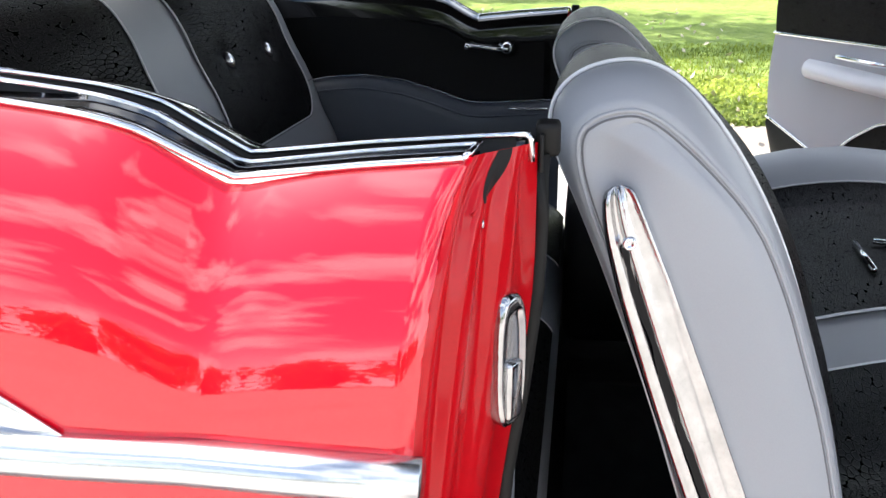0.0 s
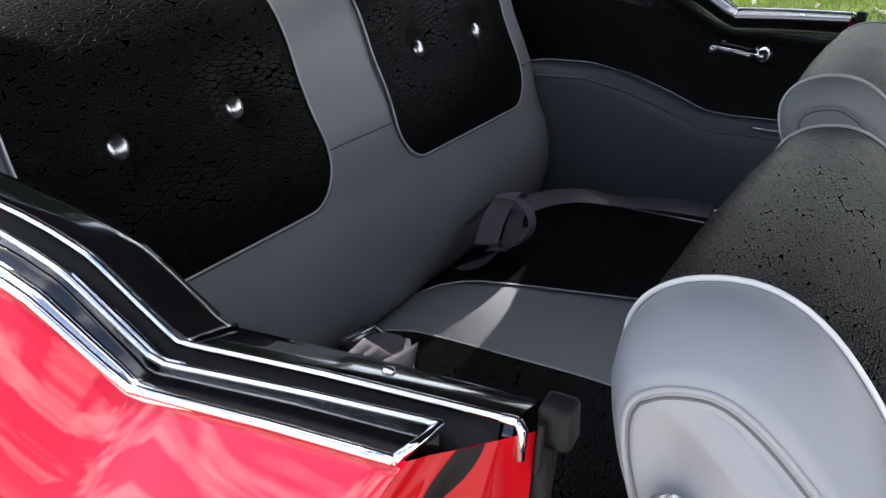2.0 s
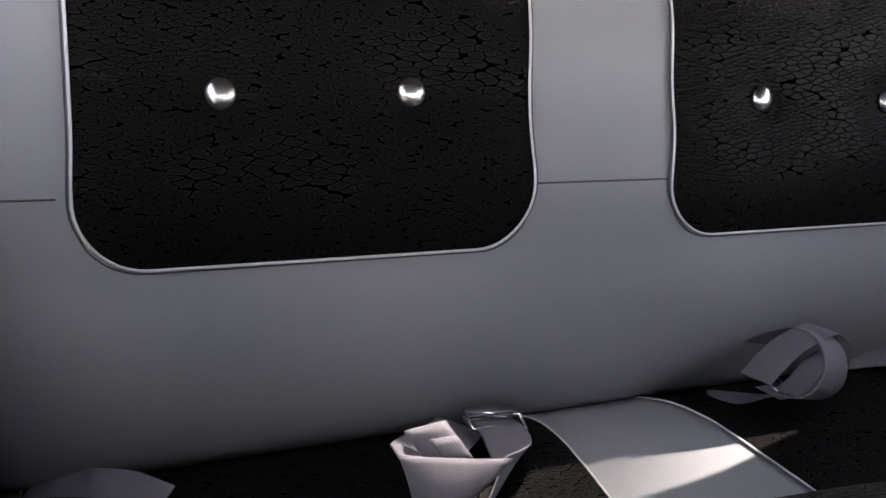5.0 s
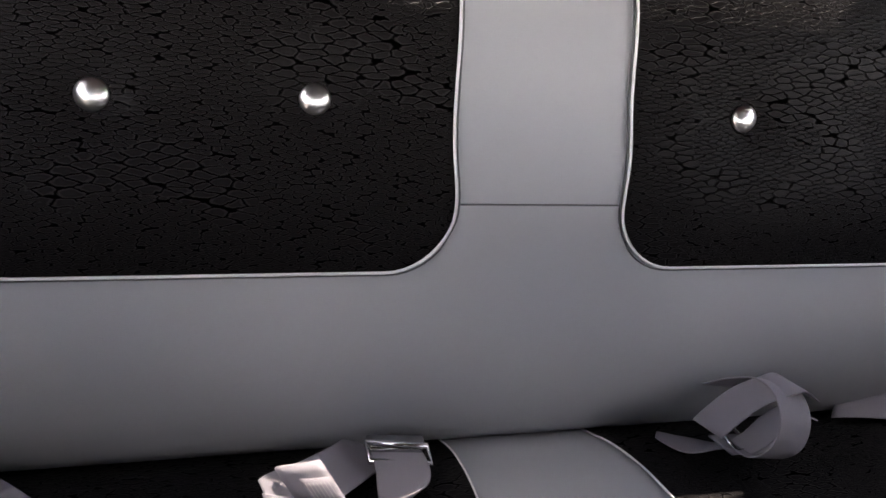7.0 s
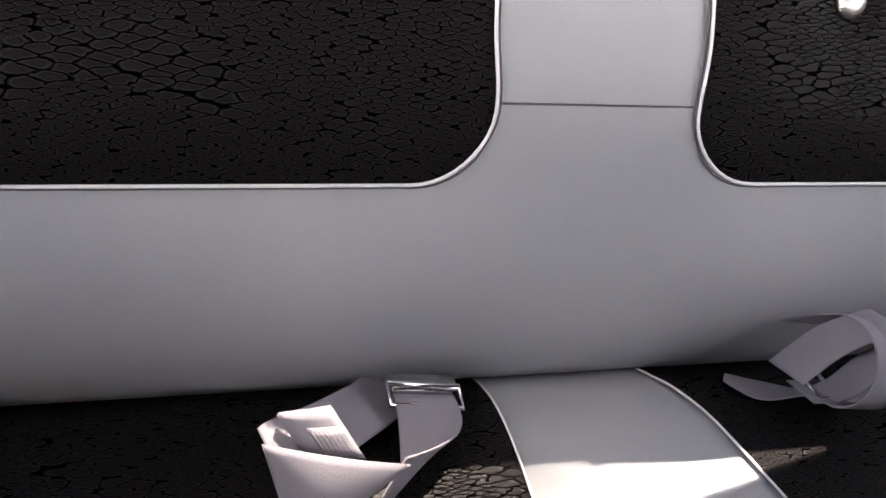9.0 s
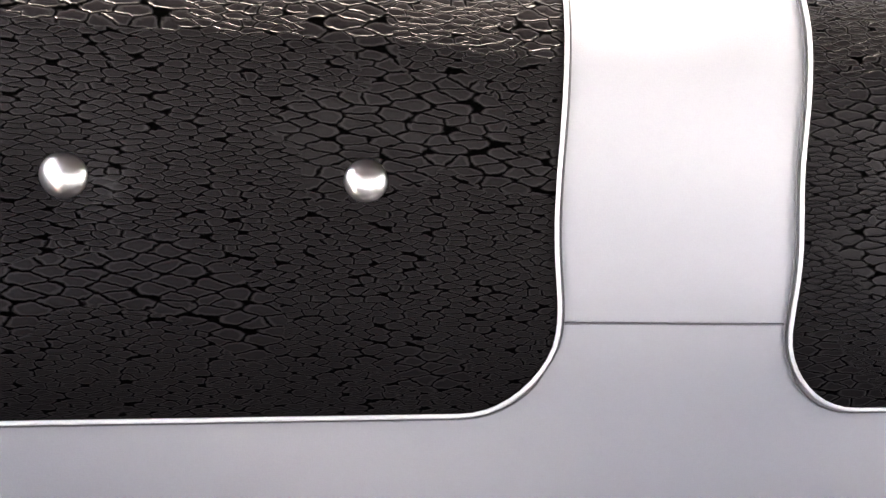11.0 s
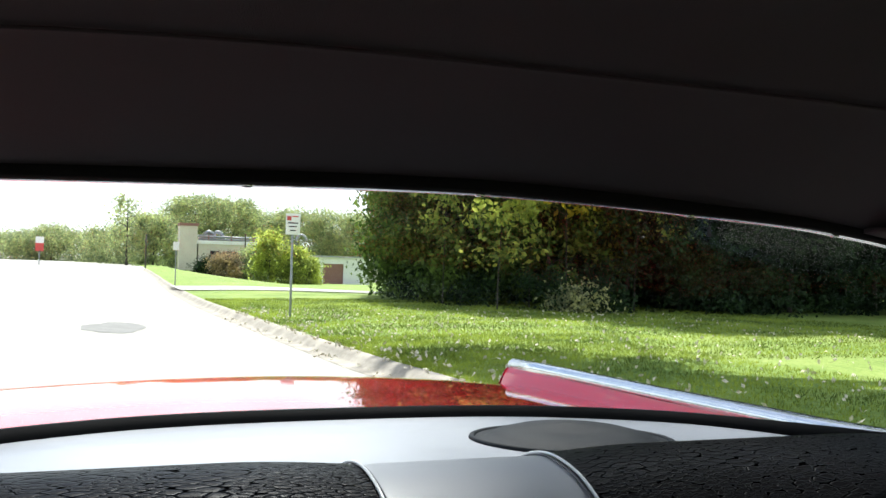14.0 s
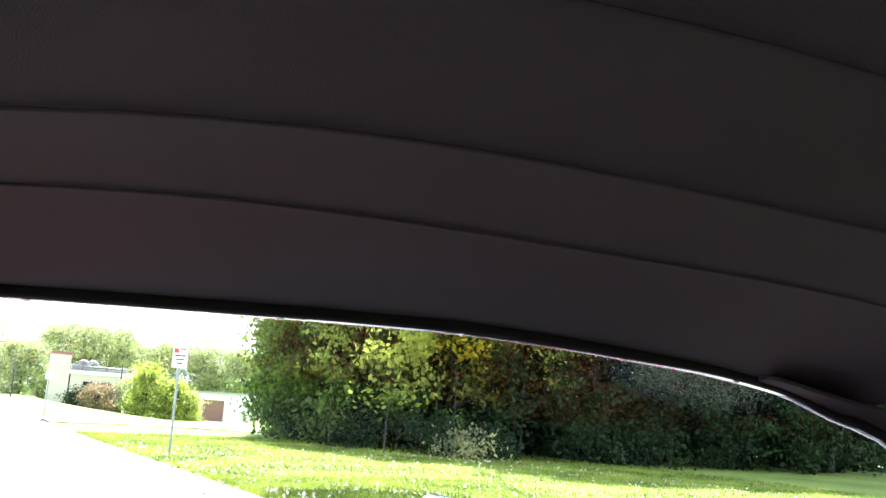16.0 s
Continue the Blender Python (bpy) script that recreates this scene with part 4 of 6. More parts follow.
BUTTONS = {-1: ((0.226, 0.9233), (0.413, 0.9204)), 1: ((0.221, 0.9212), (0.428, 0.9195))}
for sd in (-1, 1):
    svals = [S_BOT + RAD * (1 - math.cos(math.pi / 2 * i / 10)) for i in range(11)] + [S_BOT + RAD + (S_TOP - S_BOT - RAD) * i / 60 for i in range(1, 61)]
    rows, uv = [], []
    for s in svals:
        a, b = insert_limits(s, sd)
        r, q = [], []
        for k in range(41):
            x = sd * (a + (b - a) * k / 40)
            edge = min(1.0, 4 * min(k / 40, 1 - k / 40))
            low = min(1.0, (s - S_BOT) / 0.05)
            lift = 0.0015 + 0.006 * math.sin(math.pi / 2 * min(edge, 1)) * math.sin(math.pi / 2 * low)
            for bx, bz in BUTTONS[sd]:   # dimples at the buttons
                dd = math.hypot(abs(x) - bx, s - s_of_z(bz))
                lift -= 0.0075 * math.exp(-(dd / 0.026) ** 2) + 0.003 * math.exp(-(dd / 0.07) ** 2)
            r.append(back_at(x, s, lift))
            q.append((x + 3.0, s))
        rows.append(r)
        uv.append(q)
    part("insert", sheet(rows, uvs=uv), CLOTH, backrest, "black brocade insert with a cobbled pattern")
    loop = []
    for s in svals[::-1]:
        loop.append(back_at(sd * insert_limits(s, sd)[0], s, 0.0035))
    for s in svals:
        loop.append(back_at(sd * insert_limits(s, sd)[1], s, 0.0035))
    part("piping", tube(loop, 0.0016, 8), PIPING, backrest, "white piping round the insert")
    out = []
    for s in svals[::-1]:
        a, b = insert_limits(s, sd)
        out.append(back_at(sd * (a - 0.0036), s - 0.003 * (s < S_BOT + 0.03), 0.0016))
    for s in svals:
        a, b = insert_limits(s, sd)
        out.append(back_at(sd * (b + 0.0036), s - 0.003 * (s < S_BOT + 0.03), 0.0016))
    part("welt", tube(out, 0.0008, 6), SEAM, backrest)
    for bx, bz in BUTTONS[sd]:
        c = back_at(sd * bx, s_of_z(bz), -0.0005 + 0.0022 * (sd > 0))
        rot = Vector((0, -0.92, 0.39)).to_track_quat("Z", "Y").to_matrix().to_4x4()
        part("button", lathe([(0, 0.0058), (0.005, 0.0054), (0.010, 0.0040), (0.0135, 0.0016), (0.0146, -0.0004), (0.0135, -0.003)], 28, at=c, rot=rot), SATIN, backrest, "domed chrome button")
    part("seam", tube([back_at(sd * x, S_SEAM - 0.004 * (x - 0.55), 0.0012) for x in (0.556, 0.58, 0.60, 0.625, 0.64, 0.65)], 0.0009, 6), SEAM, backrest)
part("seam", tube([back_at(-0.084 + 0.168 * i / 12, S_SEAM, 0.0012) for i in range(13)], 0.0009, 6), SEAM, backrest)

# cushion
CUSH = [(0.10, 0.505), (0.06, 0.530), (0.03, 0.550), (0.0, 0.565), (-0.04, 0.576), (-0.08, 0.580), (-0.20, 0.584), (-0.32, 0.586), (-0.41, 0.577), (-0.455, 0.556), (-0.478, 0.52), (-0.482, 0.44), (-0.47, 0.34)]
cprof = smooth_line([(0, y, z) for y, z in CUSH], 6)


def cush_at(x, k, lift=0.0):
    p = cprof[k]
    e = max(0.0, (abs(x) - 0.58) / 0.065)
    dz = 0.035 * (1 - math.sqrt(max(0.0, 1 - min(1, e) ** 2)))
    bulge = 0.008 * math.cos(x / 0.66 * math.pi / 2)
    return Vector((x, p.y, p.z - dz + bulge + lift))


cushion = part("rear_cushion", sheet([[cush_at(x, k) for k in range(len(cprof))] for x in [-0.645, -0.64, -0.63, -0.615, -0.595] + [-0.58 + 0.04 * i for i in range(30)] + [0.595, 0.615, 0.63, 0.64, 0.645]]), VINYL, car, "grey vinyl rear cushion with black inserts")
for sd in (-1, 1):
    rows, uv = [], []
    kk = list(range(0, len(cprof) - 14))
    def edges(k):
        y = cprof[k].y
        return (0.062 if sd < 0 else 0.113) + (0.0 if sd < 0 else 0.30 * max(0, 0.03 - y) * 0.9), 0.60
    for k in kk:
        a, b = edges(k)
        rows.append([cush_at(sd * (a + (b - a) * i / 20), k, 0.004) + Vector((0, -0.003, 0)) for i in range(21)])
        uv.append([(sd * (a + (b - a) * i / 20) + 5, cprof[k].y * 1.0 + cprof[k].z * 0.2) for i in range(21)])
    part("cushion_insert", sheet(rows, uvs=uv), CLOTH, cushion, "black brocade cushion insert")
    part("cushion_piping", tube([cush_at(sd * edges(k)[0], k, 0.005) + Vector((0, -0.003, 0)) for k in kk], 0.0013, 8), PIPING, cushion, "white piping along the cushion band")
    part("cushion_piping", tube([cush_at(sd * edges(k)[1], k, 0.005) + Vector((0, -0.003, 0)) for k in kk], 0.0013, 8), PIPING, cushion)

# ---- front seats ----
FS = [(-0.650, 0.520), (-0.620, 0.600), (-0.587, 0.700), (-0.557, 0.785), (-0.535, 0.845), (-0.509, 0.910), (-0.490, 0.954), (-0.484, 0.983), (-0.491, 1.006), (-0.512, 1.023), (-0.545, 1.030), (-0.574, 1.022), (-0.602, 0.999), (-0.634, 0.957), (-0.662, 0.908), (-0.685, 0.855), (-0.705, 0.795), (-0.724, 0.735), (-0.744, 0.655), (-0.765, 0.560), (-0.770, 0.500), (-0.705, 0.485)]
fs_loop = [(p.y, p.z) for p in smooth_line([(0, y, z) for y, z in FS + FS[:1]], 4)[:-1]]


def inset(loop, d):
    """The outline moved inwards by d."""
    n = len(loop)
    out = []
    for i, p in enumerate(loop):
        a, b = loop[i - 1], loop[(i + 1) % n]
        tx, tz = b[0] - a[0], b[1] - a[1]
        L = math.hypot(tx, tz) or 1
        out.append((p[0] + (-tz / L) * d * SGN, p[1] + (tx / L) * d * SGN))
    return out


area = sum(a[0] * b[1] - b[0] * a[1] for a, b in zip(fs_loop, fs_loop[1:] + fs_loop[:1]))
SGN = 1 if area > 0 else -1


def front_seatback(x0, x1, d0, d1, name_label, dy=0.0):
    """One half of the split front backrest from the outer side x0 to the inner side x1."""
    sg = 1 if x1 > x0 else -1
    n = len(fs_loop)
    W = abs(x1 - x0)

    def ring(x, d, drop, top=0.0):
        """The outline drawn in by d, and by top more along its upper end."""
        out = []
        ins0, ins1 = inset(fs_loop, d), inset(fs_loop, d + top)
        for i, (p, q, o) in enumerate(zip(ins0, ins1, fs_loop)):
            f = smoothstep(0.90, 1.03, o[1])
            y, z = p[0] + (q[0] - p[0]) * f, p[1] + (q[1] - p[1]) * f
            if d < -0.003:   # the padding swells towards the sitter
                y -= 0.016 * smoothstep(0.46 * n, 0.62 * n, i) * (1 - smoothstep(0.80 * n, 0.92 * n, i))
            out.append(Vector((x, y + dy, z - drop * smoothstep(0.7, 1.02, z))))
        return out

    def drop_at(x):
        return d0 + (d1 - d0) * (x - x0) / (x1 - x0)
    stations = [(0.075, 0.0), (0.13, -0.004), (0.25, -0.007), (0.4, -0.007), (0.52, -0.004), (W - 0.030, 0.0)]
    rows, uv = [], []
    per = [0.0]
    for a, b in zip(fs_loop, fs_loop[1:] + fs_loop[:1]):
        per.append(per[-1] + math.hypot(b[0] - a[0], b[1] - a[1]))
    for w, d in stations:
        x = x0 + sg * w
        r = ring(x, d, drop_at(x))
        rows.append(r + r[:1])
        uv.append([(1.8 * x + 9, 1.8 * per[i]) for i in range(n + 1)])
    seat = part("front_seat_back", sheet(rows, uvs=uv), CLOTH, car, name_label)
    for inner in (False, True):
        xa, sa = (x0, sg) if not inner else (x1, -sg)
        cw = 0.030 if inner else 0.075
        st = [(cw, -0.001, 0), (0.70 * cw, -0.0015, 0.001), (0.45 * cw, 0.0, 0.004), (0.25 * cw, 0.003, 0.008), (0.10 * cw, 0.006, 0.012), (0.0, 0.010, 0.014), (0.0012, 0.0115, 0.0155), (-0.001, 0.014, 0.017), (-0.0025, 0.018, 0.017)]
        rows = []
        for w, d, tp in st:
            r = ring(xa + sa * w, d, drop_at(xa), tp)
            rows.append(r + r[:1])
        bm = sheet(rows)
        bm.verts.ensure_lookup_table()
        last = [bm.verts[(len(rows) - 1) * (n + 1) + i] for i in range(n)]
        # the field inside the welt: padded, sinking in a hollow above the chrome spear
        K = 14
        grid = []
        for i in range(n // 2):
            a, b = last[i].co.copy(), last[n - 1 - i].co.copy()
            gap = (a - b).length
            line = [last[i]]
            for k in range(1, K):
                t = k / K
                p = a.lerp(b, t)
                puff = min(0.011, gap * 0.10) * math.sin(math.pi * t) ** 0.55
                hollow = 0.0 if inner else 0.012 * math.exp(-((p.z - 0.948) / 0.030) ** 2 - ((p.y - dy + 0.533) / 0.026) ** 2)
                line.append(bm.verts.new(p - Vector((sa * (puff - hollow), 0, 0))))
            line.append(last[n - 1 - i])
            grid.append(line)
        for ga, gb in zip(grid, grid[1:]):
            for k in range(K):
                bm.faces.new((ga[k], gb[k], gb[k + 1], ga[k + 1]))
        bmesh.ops.remove_doubles(bm, verts=bm.verts, dist=1e-6)
        bmesh.ops.recalc_face_normals(bm, faces=bm.faces)
        part("side_panel", bm, VINYL, seat, "light grey vinyl side panel")
        pip = ring(xa + sa * cw, -0.003, drop_at(xa))
        part("piping", tube(pip, 0.0019, 8, closed=True, up=(1, 0, 0)), PIPING, seat, "white piping at the edge of the side panel")
        welt = ring(xa + sa * -0.0002, 0.0115, drop_at(xa), 0.0155)
        part("welt", tube(welt, 0.0019, 8, closed=True, up=(1, 0, 0)), VINYL, seat)
        # dark tube beside the welt stands in for the shadow it throws
        welt_shade = ring(xa + sa * -0.0006, 0.0150, drop_at(xa), 0.0165)
        part("seam", tube(welt_shade, 0.0011, 6, closed=True, up=(1, 0, 0)), SEAM, seat)
    return seat


near_seat = front_seatback(-0.675, -0.045, 0.012, 0.050, "front passenger seat back in grey vinyl and black brocade")
far_seat = front_seatback(0.675, 0.03, 0.040, 0.026, "driver's seat back in grey vinyl and black brocade", 0.02)


def side_trim(seat, x, s):
    """Chrome spear on the outer side of a front backrest, with a screw and a black strip for its dark reflection."""
    cl = smooth_line([(0, -0.5365, 0.935), (0, -0.5435, 0.905), (0, -0.5610, 0.854), (0, -0.5865, 0.784), (0, -0.6175, 0.701), (0, -0.6480, 0.621), (0, -0.6710, 0.556)], 6)
    wid = [interp(i, [0, 0.6, 1.5, 3, 6, 12, 20, 36], [0.0035, 0.0085, 0.0115, 0.0138, 0.0170, 0.0215, 0.0245, 0.0270]) for i in range(len(cl))]
    rows = []
    for i, p in enumerate(cl):
        a, b = cl[max(0, i - 1)], cl[min(len(cl) - 1, i + 1)]
        t = (b - a).normalized()
        nn = Vector((0, -t.z, t.y))
        w = wid[i]
        rows.append([Vector((x - s * hx * min(1.0, w / 0.0135), 0, 0)) + p + nn * (w * f) for f, hx in ((-1, 0.0), (-0.95, -0.009), (-0.86, -0.0085), (-0.62, -0.0050), (-0.28, -0.0060), (-0.10, -0.0100), (0.02, -0.0112), (0.15, -0.0080), (0.30, -0.0030), (0.46, -0.0075), (0.68, -0.0115), (0.90, -0.0095), (1, 0.0))])
    sp = part("chrome_trim", sheet(rows), WORN, seat, "long chrome spear trim with a screw")
    # wavy black strip laid on the chrome in place of its dark reflection
    rows = []
    for i, p in enumerate(cl[8:], 8):
        a, b = cl[max(0, i - 1)], cl[min(len(cl) - 1, i + 1)]
        t = (b - a).normalized()
        nn = Vector((0, -t.z, t.y))
        c = 0.29 + 0.04 * math.sin(i * 0.7)
        w = 0.13 + 0.03 * math.sin(i * 1.1) + 0.02 * math.sin(i * 2.3)
        rows.append([Vector((x + s * 0.0080, 0, 0)) + p + nn * (wid[i] * (c + w * f)) for f in (-1, 0, 1)])
    part("trim_dark_reflection", sheet(rows), BLACKV, seat)
    part("screw", lathe([(0, 0.0012), (0.0022, 0.0014), (0.0028, 0.003), (0.0045, 0.0032), (0.0055, 0.001), (0.0055, -0.006)], 18, at=(x + s * 0.0105, -0.5475, 0.892), rot=Matrix.Rotation(radians(90) * s, 4, "Y")), CHROME, seat)


side_trim(near_seat, -0.684, -1)
side_trim(far_seat, 0.684, 1)
for seat, xs2 in ((near_seat, (-0.50, -0.22)), (far_seat, (0.20, 0.34, 0.48))):
    for bx in xs2:
        part("button", lathe([(0, 0.0085), (0.008, 0.007), (0.0135, 0.002), (0.0135, -0.006)], 20, at=(bx, -0.660 + 0.02 * (bx > 0), 0.900), rot=Vector((0, -0.9, 0.45)).to_track_quat("Z", "Y").to_matrix().to_4x4()), CHROME, seat, "domed chrome button")



def bench_z(x, y):
    """The front cushion: high rounded outer bolsters, lower between."""
    return 0.58 + 0.075 * smoothstep(0.36, 0.56, x) + 0.03 * smoothstep(-0.5, -0.62, x) + 0.06 * math.sin(max(0, min(1, (-0.74 - y) / 0.6)) * math.pi)


rows, uv = [], []
for i in range(45):
    x = -0.665 + 1.33 * i / 44
    e = max(0.0, (abs(x) - 0.60) / 0.065)
    dz = 0.05 * (1 - math.sqrt(max(0.0, 1 - min(1, e) ** 2)))
    r = [(x, y, bench_z(x, y) - dz) for y in (-0.70, -0.76, -0.84, -0.94, -1.04, -1.14, -1.22)] + [(x, -1.27, bench_z(x, -1.22) - dz - 0.02), (x, -1.30, 0.50), (x, -1.29, 0.36)]
    rows.append(r)
bench = part("front_cushion", sheet(rows), VINYL, car, "grey vinyl front bench cushion")
for xa, xb in ((-0.62, -0.285), (-0.125, 0.45)):
    rows = [[(x, y, bench_z(x, y) + 0.006) for y in [-0.72 - 0.05 * k for k in range(11)]] for x in [xa + (xb - xa) * i / 10 for i in range(11)]]
    uv = [[(p[0] + 12, p[1]) for p in r] for r in rows]
    part("cushion_insert", sheet(rows, uvs=uv), CLOTH, bench, "black brocade cushion insert")
    for x in (xa, xb):
        part("cushion_piping", tube([(x, y, bench_z(x, y) + 0.006) for y in [-0.72 - 0.05 * k for k in range(11)]], 0.0022, 8), PIPING, bench)
part("hinge_bar", tube([(0.150, -0.957, 0.647), (0.010, -0.950, 0.645)], 0.005, 8), CHROME, bench, "chrome hinge bar")
part("hinge_bar", tube([(0.145, -0.985, 0.650), (0.120, -1.050, 0.651)], 0.005, 8), CHROME, bench)
# added block with no real counterpart; keeps the bright road from showing past the seat
part("gap_block", box((0.32, 0.22, 0.29), (0.50, -0.592, 0.50), 0.03, 3), BLACKV, bench, "black block added to close the gap behind the seat")
part("seat_frame", box((1.2, 0.5, 0.12), (0, -1.0, 0.40), 0.02), BLACKV, bench)

# ---- driver's door, standing open ----
DOOR_M = Matrix.Translation((0.86, -1.65, 0)) @ Matrix.Rotation(radians(-66.5), 4, "Z")


def dpart(name, bm, m, label="", parent=None):
    return part(name, bm, m, parent or door, label)


def door_outline(y):
    return interp(y, [0.0, 0.95, 1.08, 1.15, 1.18], [0.36, 0.36, 0.38, 0.43, 0.50]), 1.0 - 0.01 * (y < 1.1)


ysd = [0.02 + 1.16 * i / 30 for i in range(31)]
door = part("car_door", sheet([[(0.03 + 0.05 * math.sin(math.pi * k / 7), y, door_outline(y)[0] + (door_outline(y)[1] - door_outline(y)[0]) * k / 7) for k in range(8)] for y in ysd], thick=0.004), RED, car, "red driver's door standing open")
door.matrix_local = DOOR_M
dpart("door_edge", sheet([[(0.035, 1.185, z), (0.02, 1.19, z), (-0.035, 1.185, z), (-0.045, 1.18, z)] for z in (0.5, 0.6, 0.75, 0.9, 1.0)]), RED_JAMB_SHADE)


def dsheet(zlo, zhi, x, bulge=0.006, uvs=False, top=2.0):
    rows, uv = [], []
    for y in [v for v in ysd if v < top]:
        a, b = max(zlo(y), door_outline(y)[0] + 0.01), zhi(y)
        rows.append([(x - bulge * math.sin(math.pi * k / 6), y, a + (b - a) * k / 6) for k in range(7)])
        uv.append([(y + 20, a + (b - a) * k / 6) for k in range(7)])
    return sheet(rows, uvs=uv if uvs else None)


low = lambda y: interp(y, [0, 0.35, 0.52, 0.64, 0.74, 0.80, 0.86, 1.18], [0.67, 0.665, 0.65, 0.615, 0.56, 0.51, 0.465, 0.555])
kick = lambda y: interp(y, [0.0, 0.86, 1.18], [0.38, 0.465, 0.555])
dpart("upper_panel", dsheet(lambda y: 0.835, lambda y: 1.0, -0.045, uvs=True), CLOTH, "black brocade upper door panel")
dpart("middle_panel", dsheet(low, lambda y: 0.832, -0.047, 0.010), VINYL, "light grey vinyl door panel")
dpart("lower_panel", dsheet(lambda y: 0.36, kick, -0.046), BLACKV, "black vinyl lower door panel")
dpart("kick_panel", dsheet(kick, low, -0.046, uvs=True, top=0.88), CLOTH, "black brocade kick panel below the arched moulding")
dpart("door_moulding", tube([(-0.05, y, kick(y)) for y in ysd if y < 0.87], 0.004, 8), CHROME)
dpart("door_moulding", tube([(-0.05, y, 0.834) for y in ysd], 0.006, 8), CHROME, "chrome moulding across the door panel")
dpart("door_moulding", tube([(-0.05, y, low(y)) for y in ysd], 0.006, 8), CHROME)
dpart("arm_rest", sheet([[(-0.05 - 0.060 * math.sin(math.pi * min(1, k / 8)) ** 0.6 * math.sin(math.pi * (0.04 + 0.92 * i / 18)) ** 0.4, 0.46 + 0.52 * i / 18, 0.690 + 0.065 * k / 8 + 0.015 * i / 18) for k in range(9)] for i in range(19)]), WHITEV, "white padded arm rest")
dpart("door_pull", tube([(-0.06, 0.62, 0.785), (-0.085, 0.66, 0.79), (-0.085, 0.80, 0.795), (-0.06, 0.85, 0.79)], 0.008, 8), CHROME)
dpart("garnish_rail", tube([(-0.03, y, 1.0) for y in ysd], 0.018, 8), BLACKP)

# ---- belts, speaker ----
def ribbon(pts, width, across, thick=0.0016, taper=1.0):
    """Webbing along points; across gives the width's direction at each."""
    rows = []
    A = [Vector(a).normalized() for a in across]
    P = [Vector(p) for p in pts]
    for i, (p, a) in enumerate(zip(P, A)):
        w = width * (interp(i, [0, 0.12 * len(P), 0.3 * len(P)], [taper, 0.5 + 0.5 * taper, 1.0]))
        rows.append([p + a * (w * f) for f in (-0.5, -0.46, -0.2, 0.2, 0.46, 0.5)])
    return sheet(rows, thick=thick)


def smooth_ribbon(pts, across, width, n=6, taper=1.0):
    P, A = smooth_line(pts, n), smooth_line(across, n)
    return ribbon(P, width, A, taper=taper)


belt_a = thing("lap_belt", "folded mauve-grey lap belt with chrome buckle on the cushion", "seat belt", at=(0, 0, 0), group="rear lap belts")
TL, TR, BL, BR = Vector((-0.276, -0.082, 0.642)), Vector((-0.168, -0.112, 0.643)), Vector((-0.262, -0.103, 0.597)), Vector((-0.228, -0.122, 0.596))
rows = []
for i in range(13):
    u = i / 12
    r = []
    for k in range(9):
        v = k / 8
        p = TL.lerp(TR, u).lerp(BL.lerp(BR, u), v)
        bow = math.sin(math.pi * u) * 0.010 * (0.35 + 0.65 * v) + math.sin(math.pi * v) * 0.004
        r.append(p + Vector((0.1, -0.95, 0.25)) * bow)
    rows.append(r)
part("webbing", sheet(rows, thick=0.0016), WEB, belt_a, "stiff fold of webbing standing like a pouch")
part("webbing", smooth_ribbon([(-0.130, 0.004, 0.590), (-0.131, -0.022, 0.600), (-0.133, -0.044, 0.603), (-0.140, -0.072, 0.604), (-0.158, -0.098, 0.611), (-0.184, -0.116, 0.618)],
     [(1, -0.02, -0.12), (1, -0.02, -0.1), (1, 0.05, -0.05), (0.92, 0.38, 0.12), (0.72, 0.52, 0.45), (0.50, 0.50, 0.62)], 0.056), WEB, belt_a)
part("webbing", smooth_ribbon([(-0.272, -0.078, 0.634), (-0.250, -0.074, 0.632), (-0.226, -0.058, 0.622), (-0.196, -0.028, 0.604), (-0.168, 0.002, 0.586), (-0.150, 0.030, 0.566)],
     [(0.35, -0.65, -0.5), (0.50, -0.70, -0.35), (0.62, -0.72, -0.15), (0.66, -0.72, -0.05), (0.68, -0.70, 0), (0.7, -0.7, 0)], 0.054, taper=0.55), WEB, belt_a)
bk = tube([(-0.164, 0.000, 0.608), (-0.099, -0.004, 0.600), (-0.098, -0.024, 0.594), (-0.163, -0.020, 0.602)], 0.0034, 8, closed=True)
buckle = part("buckle", bk, CHROME, belt_a, "chrome buckle frame")
part("buckle_plate", box((0.062, 0.020, 0.012), (-0.130, 0.004, 0.596), 0.003, rot=Matrix.Rotation(0.10, 4, "Y")), WORN, buckle, "dull metal buckle body")
FLAP = [Vector(v) for v in ((-0.264, -0.064, 0.652), (-0.224, -0.066, 0.662), (-0.246, -0.080, 0.628), (-0.198, -0.094, 0.630))]


def flap_at(u, v, lift=0.0):
    """A point of the folded flap: u along its upper edge, v downwards."""
    p = FLAP[0].lerp(FLAP[1], u).lerp(FLAP[2].lerp(FLAP[3], u), v)
    return p + Vector((-0.30, -0.72, 0.62)) * (0.004 * math.sin(math.pi * u) + lift)


def flap_piece(u0, u1, v0, v1, lift, thick):
    return sheet([[flap_at(u0 + (u1 - u0) * i / 6, v0 + (v1 - v0) * k / 4, lift) for k in range(5)] for i in range(7)], thick=thick)


part("webbing_flap", flap_piece(0, 1, 0, 1, 0, 0.005), WEB, belt_a, "doubled flap of webbing standing in the fold")
tag = part("belt_tag", flap_piece(0.38, 1.0, 0.36, 0.96, 0.0022, 0.0008), WEB, belt_a, "small printed belt tag")
for k in range(7):
    part("print_bar", flap_piece(0.43 + 0.075 * k, 0.448 + 0.075 * k, 0.46, 0.88, 0.0030, 0.0004), TAGP, tag)

